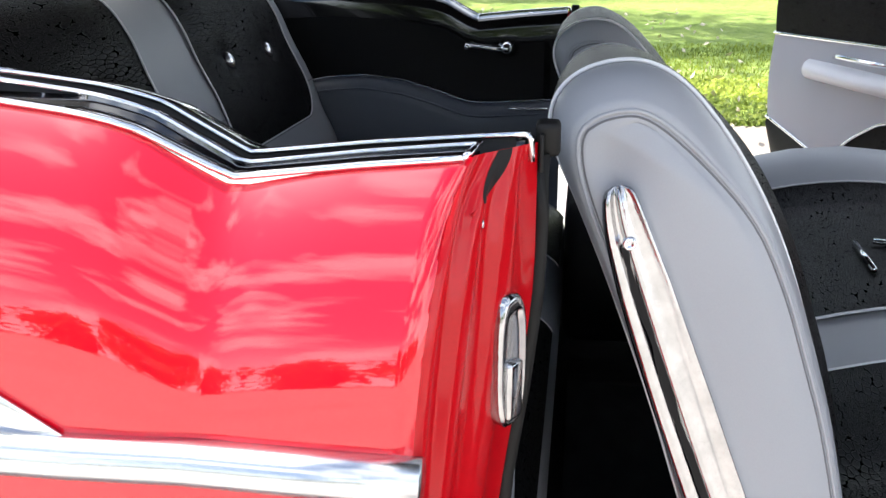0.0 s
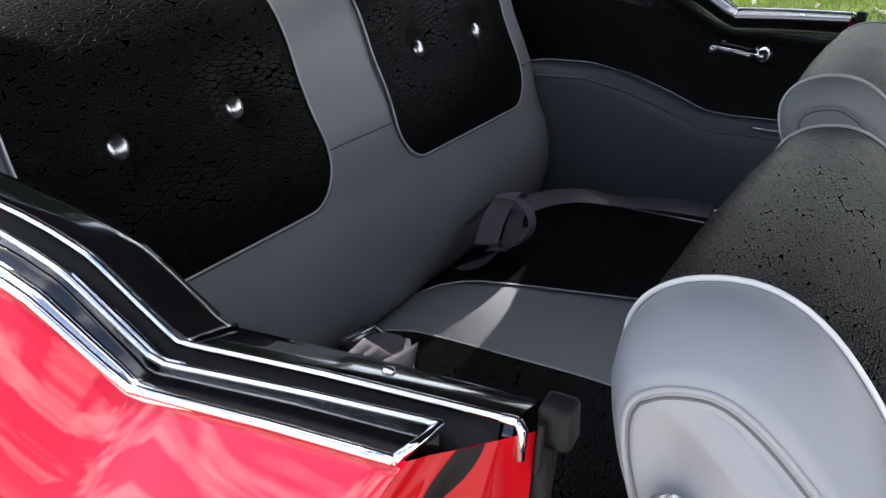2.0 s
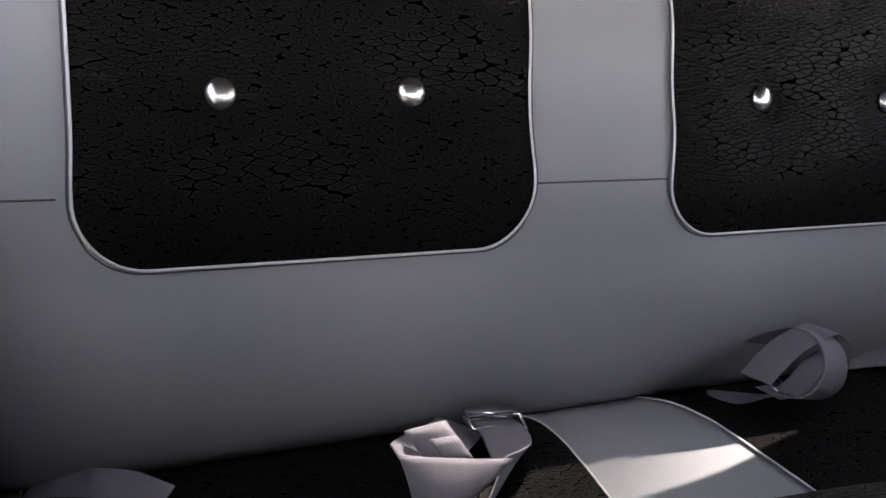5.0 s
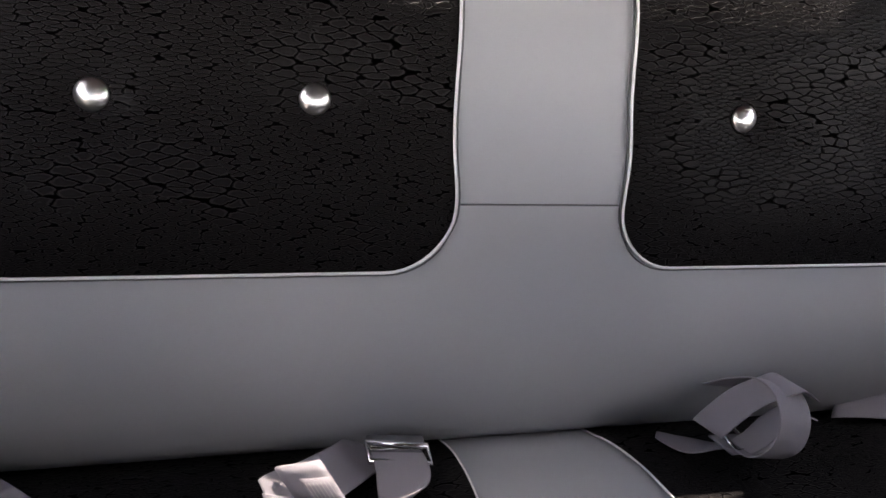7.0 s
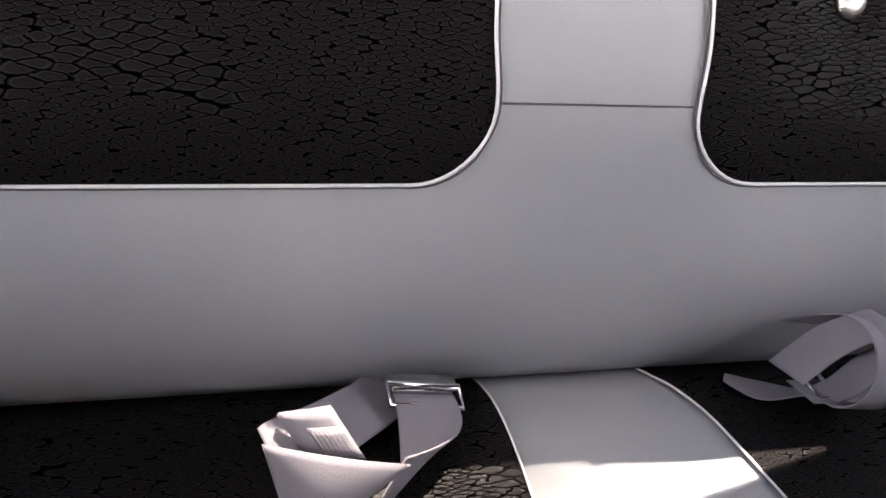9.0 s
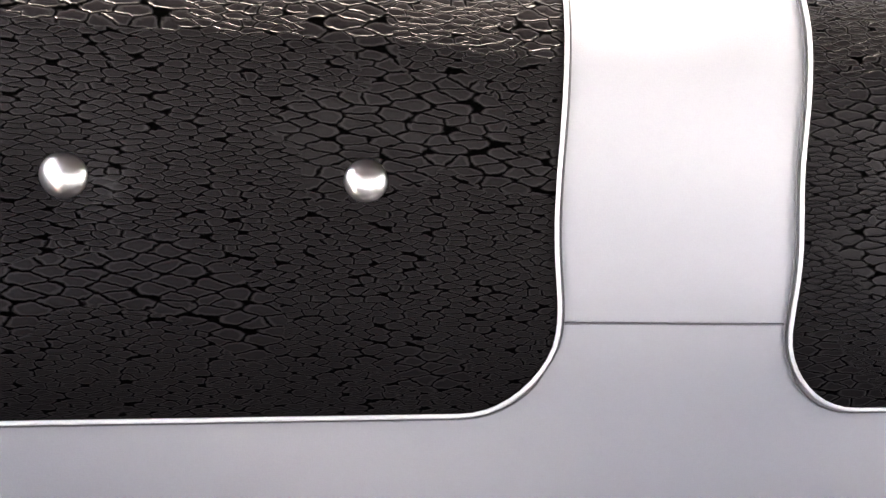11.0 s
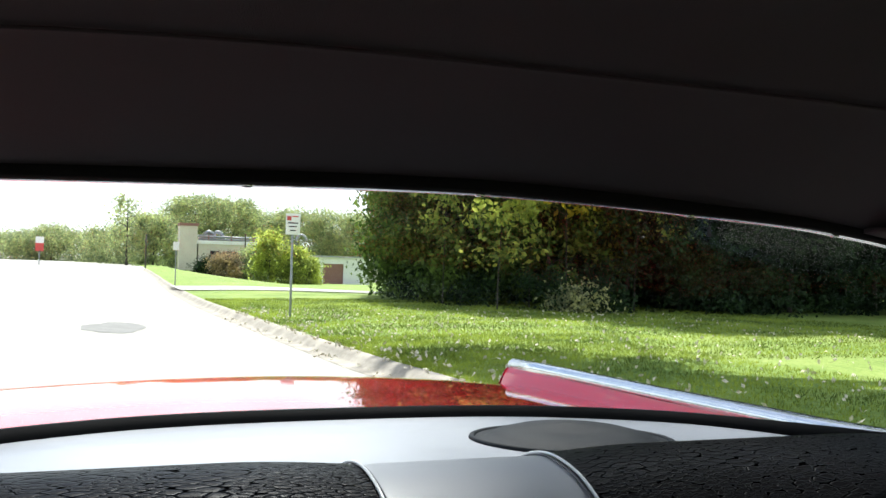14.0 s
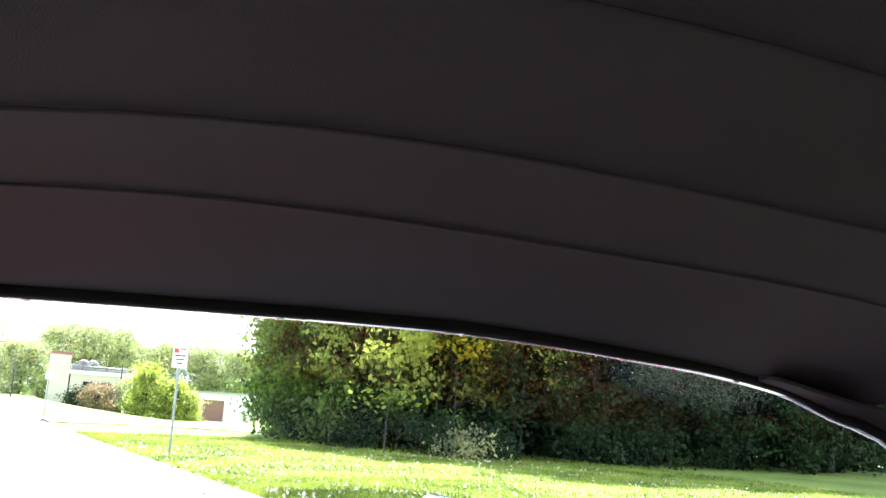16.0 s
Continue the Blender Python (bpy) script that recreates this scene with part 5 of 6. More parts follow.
belt_b = thing("lap_belt", "coiled mauve-grey lap belt lying against the backrest", "seat belt", group="rear lap belts")
AXIS = Vector((-0.93, -0.10, 0.25)).normalized()
E1 = (Vector((0, 0, 1)) - AXIS * AXIS.z).normalized()
E2 = E1.cross(AXIS).normalized()
if E2.y > 0:
    E2 = -E2
HUB = Vector((0.262, -0.030, 0.643))


def coil_line(pts):
    return [HUB + E2 * (a * 0.92) + E1 * (b * 0.92) + AXIS * c for a, b, c in pts]


part("webbing", smooth_ribbon([Vector((0.176, 0.004, 0.580)), Vector((0.196, -0.014, 0.583)), Vector((0.220, -0.028, 0.588))] + coil_line([(0.015, -0.047, 0), (0.046, -0.030, 0), (0.060, 0.0, 0), (0.050, 0.030, 0), (0.024, 0.047, 0), (-0.008, 0.044, 0), (-0.036, 0.020, 0.002), (-0.060, -0.012, 0.006)]),
     [(0.55, 0.83, 0.0), (0.6, 0.78, -0.05), (0.8, 0.5, -0.2)] + [tuple(-AXIS)] * 8, 0.048, taper=0.2), WEB, belt_b)
part("webbing_fold", smooth_ribbon([(0.306, -0.036, 0.676), (0.284, -0.034, 0.690), (0.262, -0.034, 0.684), (0.238, -0.028, 0.660), (0.210, -0.028, 0.620)], [(0.35, -0.90, 0.15)] * 5, 0.040), WEB, belt_b)
part("webbing_fold", smooth_ribbon([(0.312, -0.046, 0.652), (0.290, -0.050, 0.662), (0.270, -0.052, 0.650), (0.254, -0.054, 0.628), (0.242, -0.048, 0.606)], [(0.45, -0.85, 0.20)] * 5, 0.030), WEB, belt_b)
part("webbing_fold", smooth_ribbon([(0.226, -0.040, 0.606), (0.256, -0.046, 0.612), (0.286, -0.048, 0.612), (0.306, -0.046, 0.622)], [(0.30, -0.90, 0.10)] * 4, 0.034), WEB, belt_b)
part("buckle", tube(coil_line([(-0.030, -0.043, 0.018), (0.022, -0.043, 0.016), (0.024, -0.036, 0.002), (-0.030, -0.035, 0.004)]), 0.0024, 8, closed=True), STEEL, belt_b, "dull chrome buckle frame")

belt_c = thing("lap_belt", "lap belt trailing along the cushion by the quarter trim", "seat belt", group="rear lap belts")
part("webbing", smooth_ribbon([(0.45, 0.040, 0.572), (0.52, 0.010, 0.590), (0.59, -0.05, 0.594), (0.612, -0.14, 0.594), (0.622, -0.23, 0.604), (0.63, -0.31, 0.606)], [(0.55, 0.7, 0.3), (0.6, 0.6, 0.35), (0.85, 0.25, 0.3), (0.95, 0, 0.15), (0.95, 0, 0.3), (0.9, 0, 0.3)], 0.044), WEB, belt_c)
part("tongue", box((0.045, 0.05, 0.012), (0.632, -0.335, 0.612), 0.004), CHROME, belt_c, "dull metal belt tongue")
belt_d = thing("lap_belt", "lap belt end hanging over the cushion corner", "seat belt", group="rear lap belts")
part("webbing", smooth_ribbon([(-0.59, 0.045, 0.555), (-0.55, 0.015, 0.568), (-0.515, -0.010, 0.578), (-0.485, -0.04, 0.582)], [(0.5, 0.7, 0.2), (0.5, 0.7, 0.3), (0.5, 0.7, 0.4), (0.6, 0.6, 0.4)], 0.05), WEB, belt_d)

speaker = thing("rear_speaker", "black oval speaker pod on the package tray", "speaker", at=(0.249, 0.545, 1.0265))
bm = bmesh.new()
rings = []
for k, (f, h) in enumerate(((1.0, 0.0), (1.02, 0.008), (0.99, 0.016), (0.93, 0.019), (0.90, 0.017), (0.80, 0.030), (0.62, 0.040), (0.35, 0.045), (0.10, 0.046))):
    rings.append([bm.verts.new((0.122 * f * math.cos(a), 0.085 * f * math.sin(a), h * 0.46 * (1 + 0.2 * math.sin(a)))) for a in [i * 2 * math.pi / 40 for i in range(40)]])
for a, b in zip(rings, rings[1:]):
    for k in range(40):
        bm.faces.new((a[k], a[(k + 1) % 40], b[(k + 1) % 40], b[k]))
bm.faces.new(rings[-1])
bmesh.ops.rotate(bm, cent=(0, 0, 0), matrix=Matrix.Rotation(radians(-20), 3, "Z"), verts=bm.verts)
part("pod", bm, SPK, speaker)
rim = [Matrix.Rotation(radians(-20), 3, "Z") @ Vector((0.124 * math.cos(a), 0.087 * math.sin(a), 0.006)) for a in [i * 2 * math.pi / 48 for i in range(48)]]
part("rim", tube(rim, 0.0045, 8, closed=True), SPK, speaker)

# ---- wheels ----
def wheel(x, y, s):
    rot = Matrix.Rotation(radians(90) * s, 4, "Y")
    w = part("wheel", lathe([(0.20, -0.09), (0.31, -0.085), (0.335, -0.05), (0.34, 0.0), (0.335, 0.05), (0.31, 0.085), (0.20, 0.09)], 32, at=(x, y, 0.34), rot=rot), RUBBER, car, "black tyre on a bright wheel")
    part("wheel_cover", lathe([(0.205, 0.06), (0.20, 0.085), (0.12, 0.095), (0.05, 0.12), (0, 0.12)], 32, at=(x, y, 0.34), rot=rot), CHROME, w)


for s in (-1, 1):
    wheel(s * 0.76, 0.40, s)
    wheel(s * 0.76, -2.52, s)

# ---- woods and shrubs ----
def leaf_mesh(name, pts, size, rng, material, parent, droop=0.35):
    """Many small folded leaves, one island each."""
    n = len(pts)
    P = np.asarray(pts)
    d = rng.normal(size=(n, 3))
    d[:, 2] -= droop
    d /= np.linalg.norm(d, axis=1)[:, None]
    u = np.cross(d, rng.normal(size=(n, 3)))
    u /= np.linalg.norm(u, axis=1)[:, None]
    L = size * rng.uniform(0.6, 1.35, (n, 1))
    w = np.cross(d, u)
    a, b = P - d * L * 0.5, P + d * L * 0.5
    c, e = P + u * L * 0.30 + w * L * 0.08, P - u * L * 0.30 + w * L * 0.08
    V = np.stack([a, c, b, e], 1).reshape(-1, 3)
    F = (np.arange(n)[:, None] * 4 + np.array([[0, 1, 2, 3]])).tolist()
    me = bpy.data.meshes.new(name)
    me.from_pydata(V.tolist(), [], F)
    me.materials.append(material)
    ob = new(name, me)
    ob.parent = parent
    return ob


def crown_points(rng, base, h, r, low, clumps, per, spread=0.42):
    """Leaf places: clumps of leaves over an uneven crown from height low to h."""
    pts = []
    for _ in range(clumps):
        t = rng.uniform(0, 1) ** 0.8
        z = low + (h - low) * t
        rr = r * (0.55 + 0.65 * math.sin(math.pi * min(1, 0.12 + 0.86 * t))) * rng.uniform(0.25, 1.0) ** 0.5
        a = rng.uniform(0, 2 * math.pi)
        c = np.array([base[0] + rr * math.cos(a), base[1] + rr * math.sin(a), base[2] + z])
        k = int(per * rng.uniform(0.5, 1.5))
        q = rng.normal(size=(k, 3)) * np.array([1, 1, 0.62]) * spread * rng.uniform(0.6, 1.4)
        pts.append(c + q)
    return np.concatenate(pts)


def tree(x, y, h, r, low, clumps, per, size, material, seed, label, spread=0.42, z=None, trunk_r=None, category="tree", name="tree", group=""):
    rng = np.random.default_rng(seed)
    z0 = lawn_z(x, y) if z is None else z
    t = thing(name, label, category, at=(x, y, z0), group=group)
    tr = trunk_r or h * 0.018
    if h > 2.4:
        bm = bmesh.new()
        lean = rng.uniform(-0.06, 0.06, 2) * h
        spine = [Vector((lean[0] * (k / 6) ** 2, lean[1] * (k / 6) ** 2, h * 0.85 * k / 6 - 0.05)) for k in range(7)]
        rings = []
        for k, p in enumerate(spine):
            q = tr * (1.25 if k == 0 else 1 - 0.13 * k)
            rings.append([bm.verts.new(p + Vector((q * math.cos(a), q * math.sin(a), 0))) for a in [i * math.pi / 4 for i in range(8)]])
        for a, b in zip(rings, rings[1:]):
            for k in range(8):
                bm.faces.new((a[k], a[(k + 1) % 8], b[(k + 1) % 8], b[k]))
        for _ in range(9):
            k = int(rng.integers(2, 6))
            a = rng.uniform(0, 2 * math.pi)
            e = spine[k] + Vector((math.cos(a) * r * 0.75, math.sin(a) * r * 0.75, r * rng.uniform(0.1, 0.6)))
            tube([spine[k], spine[k].lerp(e, 0.5) + Vector((0, 0, 0.1)), e], tr * 0.28, 5, bm=bm)
        part("trunk", bm, BARK, t)
    pts = crown_points(rng, (0, 0, 0), h, r, low, clumps, per, spread)
    pts[:, 2] = np.maximum(pts[:, 2], 0.03)
    leaf_mesh("crown", pts, size, rng, material, t)
    return t


spec = [(11.0, 31.5, 7.0, 1.8, 0.0), (9.8, 27.6, 7.5, 2.0, 0.0), (9.7, 24.6, 7.2, 1.8, 0.0), (11.6, 22.9, 8.5, 2.0, 0.0), (13.6, 22.0, 14.0, 2.2, 0.0), (15.8, 21.3, 13.5, 2.3, 0.0), (18.2, 20.8, 13.5, 2.4, 0.0), (20.9, 20.4, 13.5, 2.5, 0.0), (24.0, 20.0, 13.5, 2.6, 0.0),
        (11.9, 28.5, 10.5, 2.8, 0.0), (14.2, 26.0, 11.0, 2.9, 0.0), (17.4, 25.0, 11.5, 3.0, 0.0), (21.0, 24.5, 11.5, 3.2, 0.0), (25.5, 24.0, 11.5, 3.4, 0.0), (14.0, 35.5, 9.0, 2.6, 0.0), (14.5, 31, 12.0, 3.0, 0.0), (19.0, 30, 12.5, 3.4, 0.0), (24.0, 29.0, 12.5, 3.6, 0.0), (29.5, 27.0, 12.5, 3.8, 0.0)]
for i, (x, y, h, r, lo) in enumerate(spec):
    near = i < 9
    # right-hand trees take the leaf colour that has shade put in
    tree(x, y, h, r, lo, (340 if h > 10 else 210) if near else 150, 125 if near else 70, 0.165 if near else 0.30, LEAF if i in (0, 1, 2, 3, 9) else LEAF_SHADED, 100 + i, "leafy tree in the dark wood by the lawn", spread=0.31 if near else 0.55, group="wood", trunk_r=0.06)
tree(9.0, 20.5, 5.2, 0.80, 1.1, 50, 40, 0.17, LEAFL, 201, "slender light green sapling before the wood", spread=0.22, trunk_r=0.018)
tree(11.0, 20.7, 4.3, 0.50, 2.6, 16, 44, 0.17, LEAFY, 202, "young tree with yellowing leaves before the wood", spread=0.26, trunk_r=0.018)
tree(12.9, 20.5, 4.4, 0.9, 1.6, 20, 50, 0.11, LEAF_SUNLIT, 203, "light green young tree at the wood's edge", spread=0.25, trunk_r=0.018)
# saplings added as bright patches, with sunlight put into their leaf colour
for i, (x, y, h, r, lo, m) in enumerate(((8.5, 23.0, 4.6, 0.6, 1.6, LEAF_SUNLIT), (10.5, 21.8, 4.9, 0.6, 2.2, LEAFL), (12.2, 21.4, 3.6, 0.55, 1.2, LEAF_SUNLIT), (14.6, 20.9, 4.3, 0.6, 2.4, LEAF_SUNLIT))):
    tree(x, y, h, r, lo, 24, 36, 0.15, m, 210 + i, "feathery sapling added as a sunlit patch at the wood's edge", spread=0.2, trunk_r=0.015, group="saplings")
for i, (x, y, h, r) in enumerate(((10.3, 20.6, 0.9, 0.7), (11.7, 20.0, 0.8, 0.7), (10.9, 19.8, 0.55, 0.6), (14.4, 19.4, 1.1, 0.8), (16.4, 19.1, 1.0, 0.9), (9.0, 25.6, 1.1, 0.7), (18.8, 18.8, 1.2, 0.9), (9.4, 23.2, 0.9, 0.7))):
    tree(x, y, h, r, 0.05, 26, 34, 0.11, {1: LEAF_SHADED, 2: LEAFP}.get(i, LEAF_SHADED), 300 + i, "pale weedy shrub at the foot of the wood" if i == 2 else "low shrub at the foot of the wood", spread=0.22, category="shrub", name="shrub", group="shrubs")
# low row added to fill bright holes, in the shade-darkened leaf colour
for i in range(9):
    tree(11.6 + 2.3 * i, 27.2 - 0.45 * i, 2.8, 1.7, 0.0, 60, 80, 0.24, LEAF_SHADED, 330 + i, "undergrowth added to darken the gaps inside the wood", spread=0.5, category="shrub", name="shrub", group="undergrowth", trunk_r=0.03)
# trees out of view further along the lawn, added to cast shade on it
for i, (x, y, h, r) in enumerate(((19.5, 6.5, 9, 3.0), (22, 0.5, 9, 3.0), (20, -6, 9, 3.0))):
    tree(x, y, h, r, 2.6, 60, 60, 0.26, LEAF, 400 + i, "broad unseen tree added to shade the lawn", spread=0.6, group="shade trees")
shade = thing("tree", "unseen spreading tree added so its crown shades the lawn edge", "tree", at=(14.2, 8.6, 0.18), group="shade trees")
part("trunk", tube(smooth_line([(0, 0, -0.1), (-0.3, 0.2, 3.0), (-1.6, 1.0, 6.5), (-3.6, 2.6, 9.2), (-7.6, 6.2, 11.4)], 4), 0.24, 10), BARK, shade)
rng = np.random.default_rng(77)
pts = []
for _ in range(150):   # a long crown strung out so that its shadow lies along the lawn
    t = rng.uniform(0, 1)
    pts.append(np.array([-8.3 + 2.3 * t, 7.75 - 6.2 * t, 11.0]) + rng.normal(size=3) * (0.45, 0.5, 0.5) + rng.normal(size=(90, 3)) * 0.34)
part("limb", tube(smooth_line([(-0.6, 0.3, 4.0), (-1.2, -0.8, 7.0), (-2.0, -2.0, 9.2), (-2.8, -3.2, 10.4)], 4), 0.12, 8), BARK, shade)
for _ in range(110):
    a, q = rng.uniform(0, 2 * math.pi), rng.uniform(0, 1) ** 0.5
    pts.append(np.array([-2.5 + 3.6 * q * math.cos(a), -2.6 + 3.4 * q * math.sin(a), 10.4 + rng.uniform(-1.3, 1.6) * (1.1 - q)]) + rng.normal(size=(80, 3)) * 0.5)
leaf_mesh("crown", np.concatenate(pts), 0.24, rng, LEAF, shade)
# crown out of view, added to block the sun from the car's right half
tall = thing("tree", "unseen tall tree added to shade and dapple the car", "tree", at=(12.6, 25.6, 0.0), group="shade trees")
part("trunk", tube(smooth_line([(0, 0, -0.1), (-0.3, -0.6, 9.0), (-1.8, -3.2, 16.0), (-3.8, -7.4, 21.5), (-5.4, -10.8, 24.5)], 4), 0.045, 8), BARK, tall)
pts = []
for _ in range(80):
    a, q = rng.uniform(0, 2 * math.pi), rng.uniform(0, 1) ** 0.5
    pts.append(np.array([-6.85 + 0.5 * q * math.cos(a), -11.4 + 2.8 * q * math.sin(a), 24.3 + rng.uniform(-1.2, 1.2)]) + rng.normal(size=(70, 3)) * 0.28)
for _ in range(22):   # sparse leaf clusters added to dapple the sun on the rear seat
    pts.append(np.array([-7.8 - 2.4 * rng.uniform(0, 1), -11.6 + rng.uniform(-2.0, 2.0), 24.0 + rng.uniform(-1, 1)]) + rng.normal(size=(14, 3)) * 0.16)
leaf_mesh("crown", np.concatenate(pts), 0.30, rng, LEAF, tall)

# far trees beyond the road and the building
rng = np.random.default_rng(8)
k = 0
for x in np.arange(14, 62, 5.5):
    tree(float(x), 150 + float(rng.uniform(-6, 6)), float(11.6 + rng.uniform(-1.2, 1.4)), 4.4, 0.5, 100, 270, 0.30, LEAF_HAZED, 500 + k, "distant tree in the wood behind the building", spread=1.05, z=-2.4, group="far wood")
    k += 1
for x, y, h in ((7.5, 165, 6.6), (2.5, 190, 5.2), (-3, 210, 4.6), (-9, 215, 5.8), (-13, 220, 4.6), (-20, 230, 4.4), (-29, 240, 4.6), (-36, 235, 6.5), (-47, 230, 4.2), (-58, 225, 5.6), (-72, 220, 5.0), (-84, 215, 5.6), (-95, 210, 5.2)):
    tree(x, y, h * 1.22, 4.4, 0.2, 60, 200, 0.36, LEAF_HAZED, 500 + k, "distant tree beyond the parking lot", spread=1.25, z=0, group="far trees")
    k += 1
for i in range(14):   # the tree line carried on out of view, for its dark reflection in the flank
    tree(-100 - 4 * math.sin(i * 1.7) + (28 if i > 1 else 0), 190 - 20 * i, 13.0 + 1.5 * math.sin(i * 2.3) - (4 if i < 2 else 0), 7.0, 0.2, 46, 70, 1.4, LEAF if i > 1 else LEAF_HAZED, 590 + i, "distant tree beyond the parking lot", spread=1.9, z=0, group="far trees")
tree(7.6, 140, 7.0, 2.6, 0.3, 70, 150, 0.34, LEAF_HAZED, 561, "leafy tree beyond the road, paled for haze", spread=0.7, z=0)
tree(4.0, 142, 9.8, 1.7, 4.6, 22, 22, 0.5, LEAF_HAZED, 560, "tall thin tree far beyond the road", spread=0.7, z=0)
for i, (x, y, h, r, m) in enumerate(((15.2, 88, 4.9, 1.15, LEAFL), (17.1, 86, 3.2, 1.05, LEAFL), (18.7, 87, 2.3, 0.7, LEAFL), (14.6, 108, 3.0, 2.0, LEAFB), (16.9, 106, 3.8, 1.8, LEAF_HAZED), (12.4, 110, 1.8, 1.4, LEAF_SHADED), (13.2, 104, 2.6, 1.2, LEAFB))):
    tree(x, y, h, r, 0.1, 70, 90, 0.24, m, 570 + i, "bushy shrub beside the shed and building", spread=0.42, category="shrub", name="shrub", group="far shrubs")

# ---- far buildings, signs, parked cars ----
shed = thing("shed", "low white shed with a brown roller door", "shed", at=(25.6, 101, lawn_z(25.6, 101)))
for a, b in ((-3.1, -2.1), (0.2, 3.2)):
    part("wall", box((b - a, 0.25, 3.1), ((a + b) / 2, 0, 1.45)), WHITEW, shed, smooth=False)
part("wall", box((2.3, 0.25, 0.75), (-0.95, 0, 2.62)), WHITEW, shed, smooth=False)
part("side_wall", box((0.25, 5, 3.1), (3.1, 2.4, 1.45)), WHITEW, shed, smooth=False)
dr = part("door", box((2.3, 0.08, 2.3), (-0.95, 0.06, 1.1)), BROWND, shed, "brown roller door", smooth=False)
part("roof", box((6.8, 5.4, 0.18), (0, 2.3, 3.05)), ROOFG, shed, smooth=False)

hall = thing("building", "long low cream building with a pale roof band and ducts", "building", at=(15.5, 121, -0.1))
part("tower", box((2.1, 3, 5.8), (-4.9, 0, 2.8)), CREAM, hall, "cream stair tower", smooth=False)
part("tower_cap", box((2.3, 3.2, 0.35), (-4.9, 0, 5.6)), BROWND, hall, smooth=False)
part("wall", box((10.5, 6, 3.4), (1.6, 2, 1.6)), CREAM, hall, smooth=False)
part("roof_band", box((10.9, 6.4, 0.45), (1.6, 2, 3.45)), WHITEW, hall, smooth=False)
part("roof_unit", box((2.0, 2, 0.8), (-2.3, 1.5, 4.05)), ROOFG, hall, smooth=False)
for x in (-2.9, -1.8, 9.0):
    part("duct", tube(smooth_line([(x, 0, 3.5), (x + 0.05, 0, 4.3), (x + 0.5, 0, 4.8), (x + 1.1, 0, 4.6), (x + 1.3, 0, 4.1)], 5), 0.22, 8), GALV, hall)
for z in (3.85, 4.15):
    part("roof_pipe", tube([(-3.6, -0.9, z), (5.4, -0.9, z)], 0.13, 8), GALV, hall, "grey pipe running along the roof")
for x in (-2.4, 0.4, 3.2):
    part("pipe_stand", box((0.14, 0.3, 0.8), (x, -0.9, 3.9)), BROWND, hall, smooth=False)
for i in range(4):
    part("window", box((1.1, 0.1, 1.0), (-1.6 + 2.1 * i, -1.03, 1.9)), DARKG, hall, smooth=False)
wing = thing("annex", "pale flat-roofed annex behind the shed", "building", at=(32, 126, -2.6))
part("wall", box((9, 6, 4.3), (0, 0, 2.1)), CREAM, wing, smooth=False)
part("roof_band", box((9.3, 6.3, 0.4), (0, 0, 4.4)), WHITEW, wing, smooth=False)


def post_sign(x, y, h, w, ph, label, bars):
    z = lawn_z(x, y)
    t = thing("road_sign", label, "sign", at=(x, y, z), group="road signs")
    part("post", box((0.045, 0.03, h + 0.25), (0, 0, h / 2 - 0.125), 0.004), GALV, t)
    pl = part("plate", box((w, 0.006, ph), (0, -0.022, h - ph / 2 + 0.03), 0.002), SIGNW, t, "white sign plate")
    if bars:
        part("sign_bar", box((w * 0.30, 0.003, w * 0.30), (-w * 0.27, -0.027, h - ph * 0.16), 0.001), SIGNR, pl)
        for k, (bw, dz) in enumerate(((0.42, 0.14), (0.7, 0.45), (0.55, 0.62), (0.4, 0.8))):
            part("sign_bar", box((w * bw, 0.003, ph * 0.06), (0.15 * w if k == 0 else 0, -0.027, h + 0.03 - ph * dz), 0.001), SIGNR if k == 0 else SIGNK, pl)


post_sign(3.34, 17.8, 2.02, 0.29, 0.42, "white parking sign with red and dark lines on a thin post", True)
post_sign(2.80, 39, 1.75, 0.24, 0.34, "small pale sign on a thin post by the kerb", False)
for x, y, h in ((16.5, 112, 5.2), (4.6, 100, 3.4)):
    t = thing("utility_pole", "thin grey pole by the road", "pole", at=(x, y, -1.0 if x > 10 else 0))
    part("shaft", tube([(0, 0, -0.2), (0, 0, h + 0.2)], 0.08, 8), BARK, t)
bs = thing("banner_sign", "red and white sign by the parking lot", "sign", at=(-6.4, 118, 0))
part("post", box((0.12, 0.12, 1.7), (0, 0, 0.85)), GALV, bs, smooth=False)
part("panel", box((0.9, 0.12, 0.95), (0, 0, 2.1)), SIGNR, bs, "red panel", smooth=False)
part("panel", box((0.9, 0.13, 0.75), (0, 0, 2.95)), SIGNW, bs, "white panel", smooth=False)


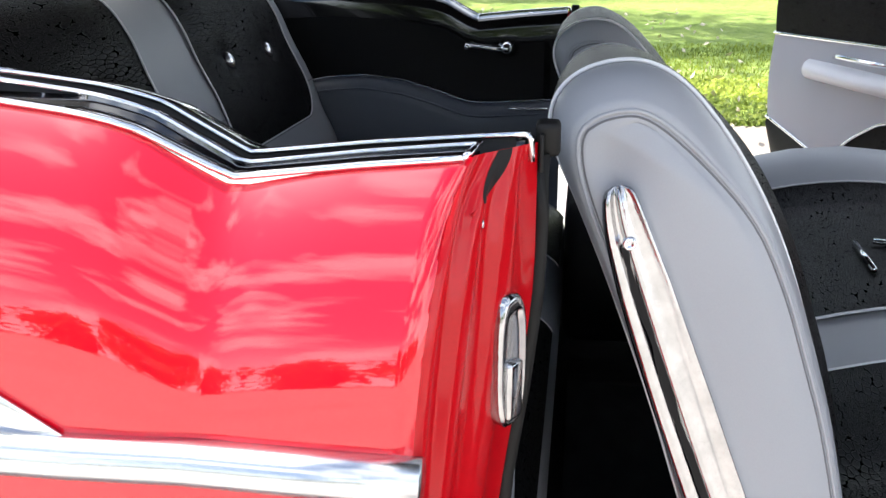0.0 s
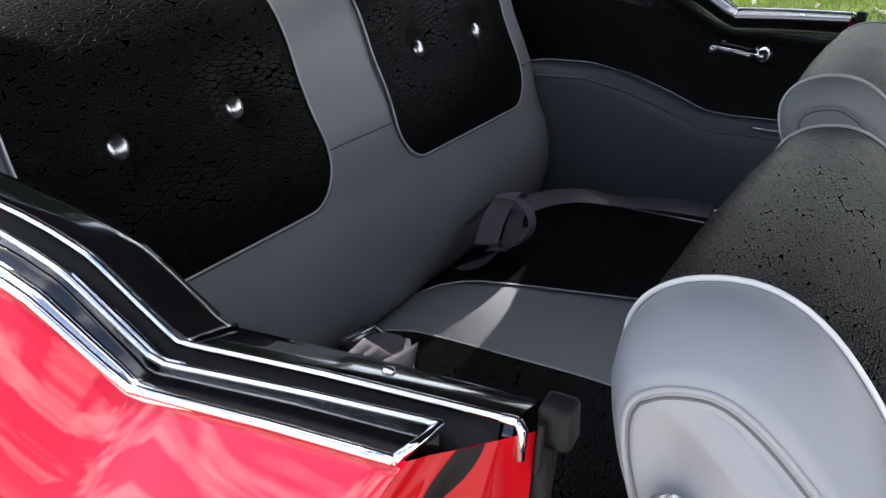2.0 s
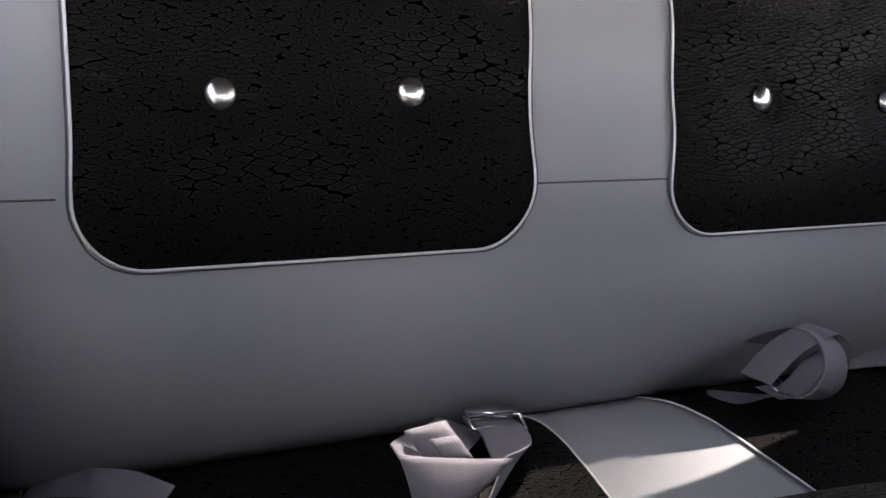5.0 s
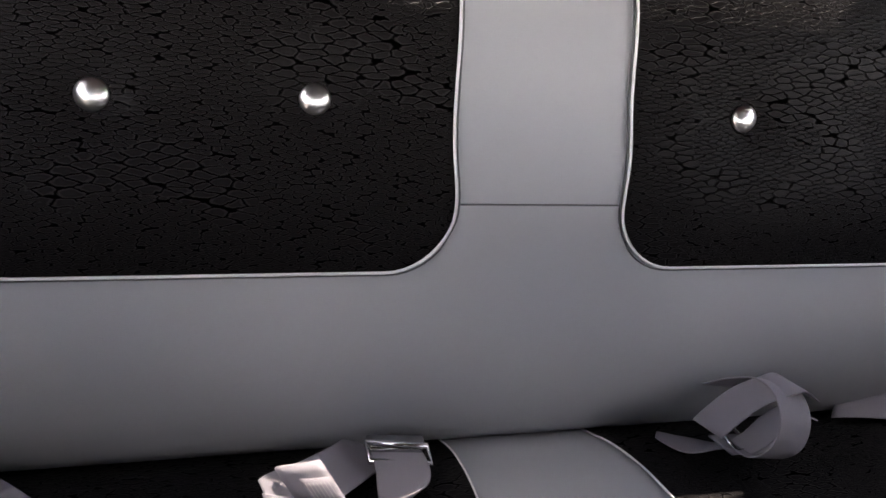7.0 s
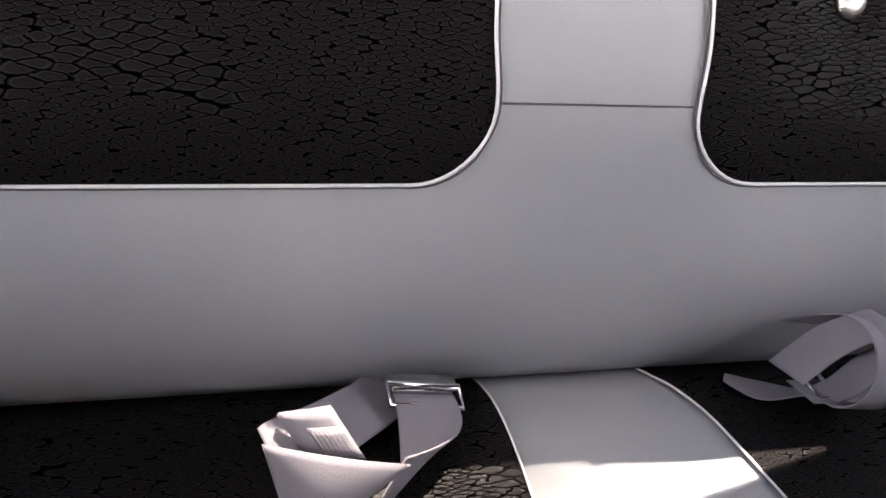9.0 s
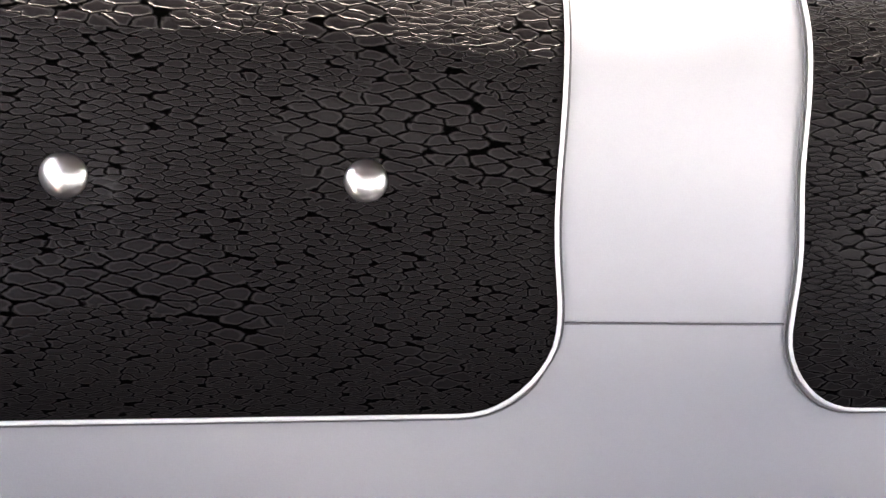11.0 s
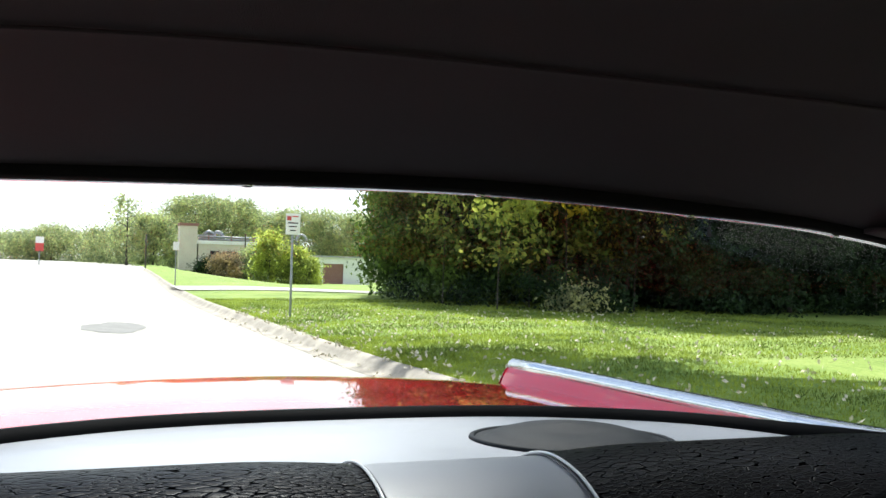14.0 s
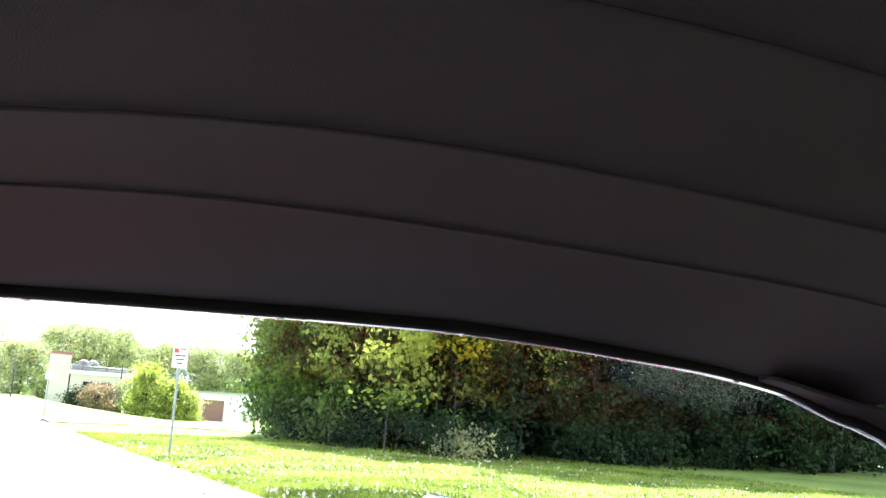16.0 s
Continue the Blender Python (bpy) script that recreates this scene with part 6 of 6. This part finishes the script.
def parked_car(x, y, turn, paint, label, van=False):
    t = thing("parked_car", label, "car", at=(x, y, 0), group="parked cars")
    t.matrix_world = Matrix.Translation((x, y, 0)) @ Matrix.Rotation(radians(turn), 4, "Z")
    L, h = 4.6, 1.75 if van else 1.45
    side = [(-2.3, 0.35), (-2.3, 0.75), (-2.15, 0.92), (-1.2, 1.0), (-0.55, h - 0.08), (-0.2, h), (1.2 if not van else 1.9, h), (1.75 if not van else 2.15, 1.05), (2.25, 0.95), (2.3, 0.6), (2.28, 0.35)]
    rows = []
    for yy, k in ((-0.86, 0.86), (-0.82, 0.97), (-0.4, 1.0), (0.4, 1.0), (0.82, 0.97), (0.86, 0.86)):
        rows.append([(a, yy * (1 - 0.16 * smoothstep(0.95, h, b)), 0.35 + (b - 0.35) * k) for a, b in side])
    bd = part("body", sheet(rows, thick=0.02), paint, t)
    for sy in (-1, 1):
        part("side_glass", sheet([[(-0.75, sy * 0.845, 1.02), (1.5, sy * 0.845, 1.02)], [(-0.4, sy * 0.77, h - 0.12), (1.2, sy * 0.77, h - 0.12)]], thick=0.01), DARKG, bd)
        for wx in (-1.4, 1.4):
            part("wheel", lathe([(0, -0.1), (0.30, -0.1), (0.32, 0), (0.30, 0.1), (0, 0.1)], 16, at=(wx, sy * 0.76, 0.32), rot=Matrix.Rotation(radians(90), 4, "X")), RUBBER, t)


parked_car(-36.3, 126, 20, CARK, "dark saloon parked on the far lot")
parked_car(-31.0, 128, 12, CARS, "grey car parked on the far lot")
parked_car(-27.4, 124, 185, CARS, "grey minivan parked on the far lot", True)
parked_car(-23.2, 130, 10, CARK, "dark estate car parked on the far lot", True)
parked_car(-20.0, 126, 190, CARW, "white saloon parked on the far lot")

# ---- grass blades and fallen leaves ----
rng = np.random.default_rng(3)
n = 60000
yy = rng.uniform(-3.5, 13, n)
dd = 0.18 + 4.2 * rng.uniform(0, 1, n) ** 1.5
xx = np.interp(yy, KERB_Y, KERB_X) + dd
zz = 0.13 + 0.05 * np.clip(dd / 3, 0, 1) ** 2 * (3 - 2 * np.clip(dd / 3, 0, 1))
hh = rng.uniform(0.02, 0.05, n)
ang = rng.uniform(0, 2 * np.pi, n)
wd = rng.uniform(0.004, 0.008, n)
ln = rng.normal(0, 0.02, (n, 2))
A = np.stack([xx - wd * np.cos(ang), yy - wd * np.sin(ang), zz - 0.01], 1)
B = np.stack([xx + wd * np.cos(ang), yy + wd * np.sin(ang), zz - 0.01], 1)
C = np.stack([xx + ln[:, 0], yy + ln[:, 1], zz + hh], 1)
me = bpy.data.meshes.new("grass")
me.from_pydata(np.stack([A, B, C], 1).reshape(-1, 3).tolist(), [], np.arange(3 * n).reshape(-1, 3).tolist())
me.materials.append(BLADE)
tagged(new("grass", me), "short sunlit grass blades along the kerb", "grass", kind="stuff")
n = 70000
yy = rng.uniform(9, 26, n)
dd = 0.2 + 13 * rng.uniform(0, 1, n) ** 1.3
xx = np.interp(yy, KERB_Y, KERB_X) + dd
zz = 0.13 + 0.05 * np.clip(dd / 3, 0, 1) ** 2 * (3 - 2 * np.clip(dd / 3, 0, 1))
hh = rng.uniform(0.02, 0.055, n)
ang = rng.uniform(0, 2 * np.pi, n)
wd = rng.uniform(0.006, 0.014, n)
ln = rng.normal(0, 0.025, (n, 2))
A = np.stack([xx - wd * np.cos(ang), yy - wd * np.sin(ang), zz - 0.01], 1)
B = np.stack([xx + wd * np.cos(ang), yy + wd * np.sin(ang), zz - 0.01], 1)
C = np.stack([xx + ln[:, 0], yy + ln[:, 1], zz + hh], 1)
me = bpy.data.meshes.new("grass")
me.from_pydata(np.stack([A, B, C], 1).reshape(-1, 3).tolist(), [], np.arange(3 * n).reshape(-1, 3).tolist())
me.materials.append(BLADE)
tagged(new("grass", me), "short grass blades further up the lawn", "grass", kind="stuff")
n = 2200
yy = rng.uniform(-2, 20, n)
dd = 0.2 + 10 * rng.uniform(0, 1, n) ** 1.6
xx = np.interp(yy, KERB_Y, KERB_X) + dd
pts = np.stack([xx, yy, 0.205 + rng.uniform(0, 0.03, n)], 1)
k = 500
pts[:k, 0] = np.interp(pts[:k, 1], KERB_Y, KERB_X) + rng.normal(0.1, 0.18, k)
pts[:k, 2] = np.where(pts[:k, 0] > np.interp(pts[:k, 1], KERB_Y, KERB_X) + 0.02, 0.145, 0.02)
litter = leaf_mesh("fallen_leaves", pts, 0.065, rng, LITTER, None, 0.0)
tagged(litter, "pale dry leaves scattered on the lawn", "leaves", kind="stuff")
n = 14000
yy = rng.uniform(-3.0, 4.0, n)
dd = 0.16 + 1.7 * rng.uniform(0, 1, n) ** 1.3
xx = np.interp(yy, KERB_Y, KERB_X) + dd
clover = leaf_mesh("clover", np.stack([xx, yy, 0.150 + 0.03 * np.clip(dd, 0, 1) + rng.uniform(-0.01, 0.025, n)], 1), 0.042, rng, LEAFL, None, 0.0)
tagged(clover, "broad-leaved weeds and clover in the grass by the kerb", "clover", kind="stuff")
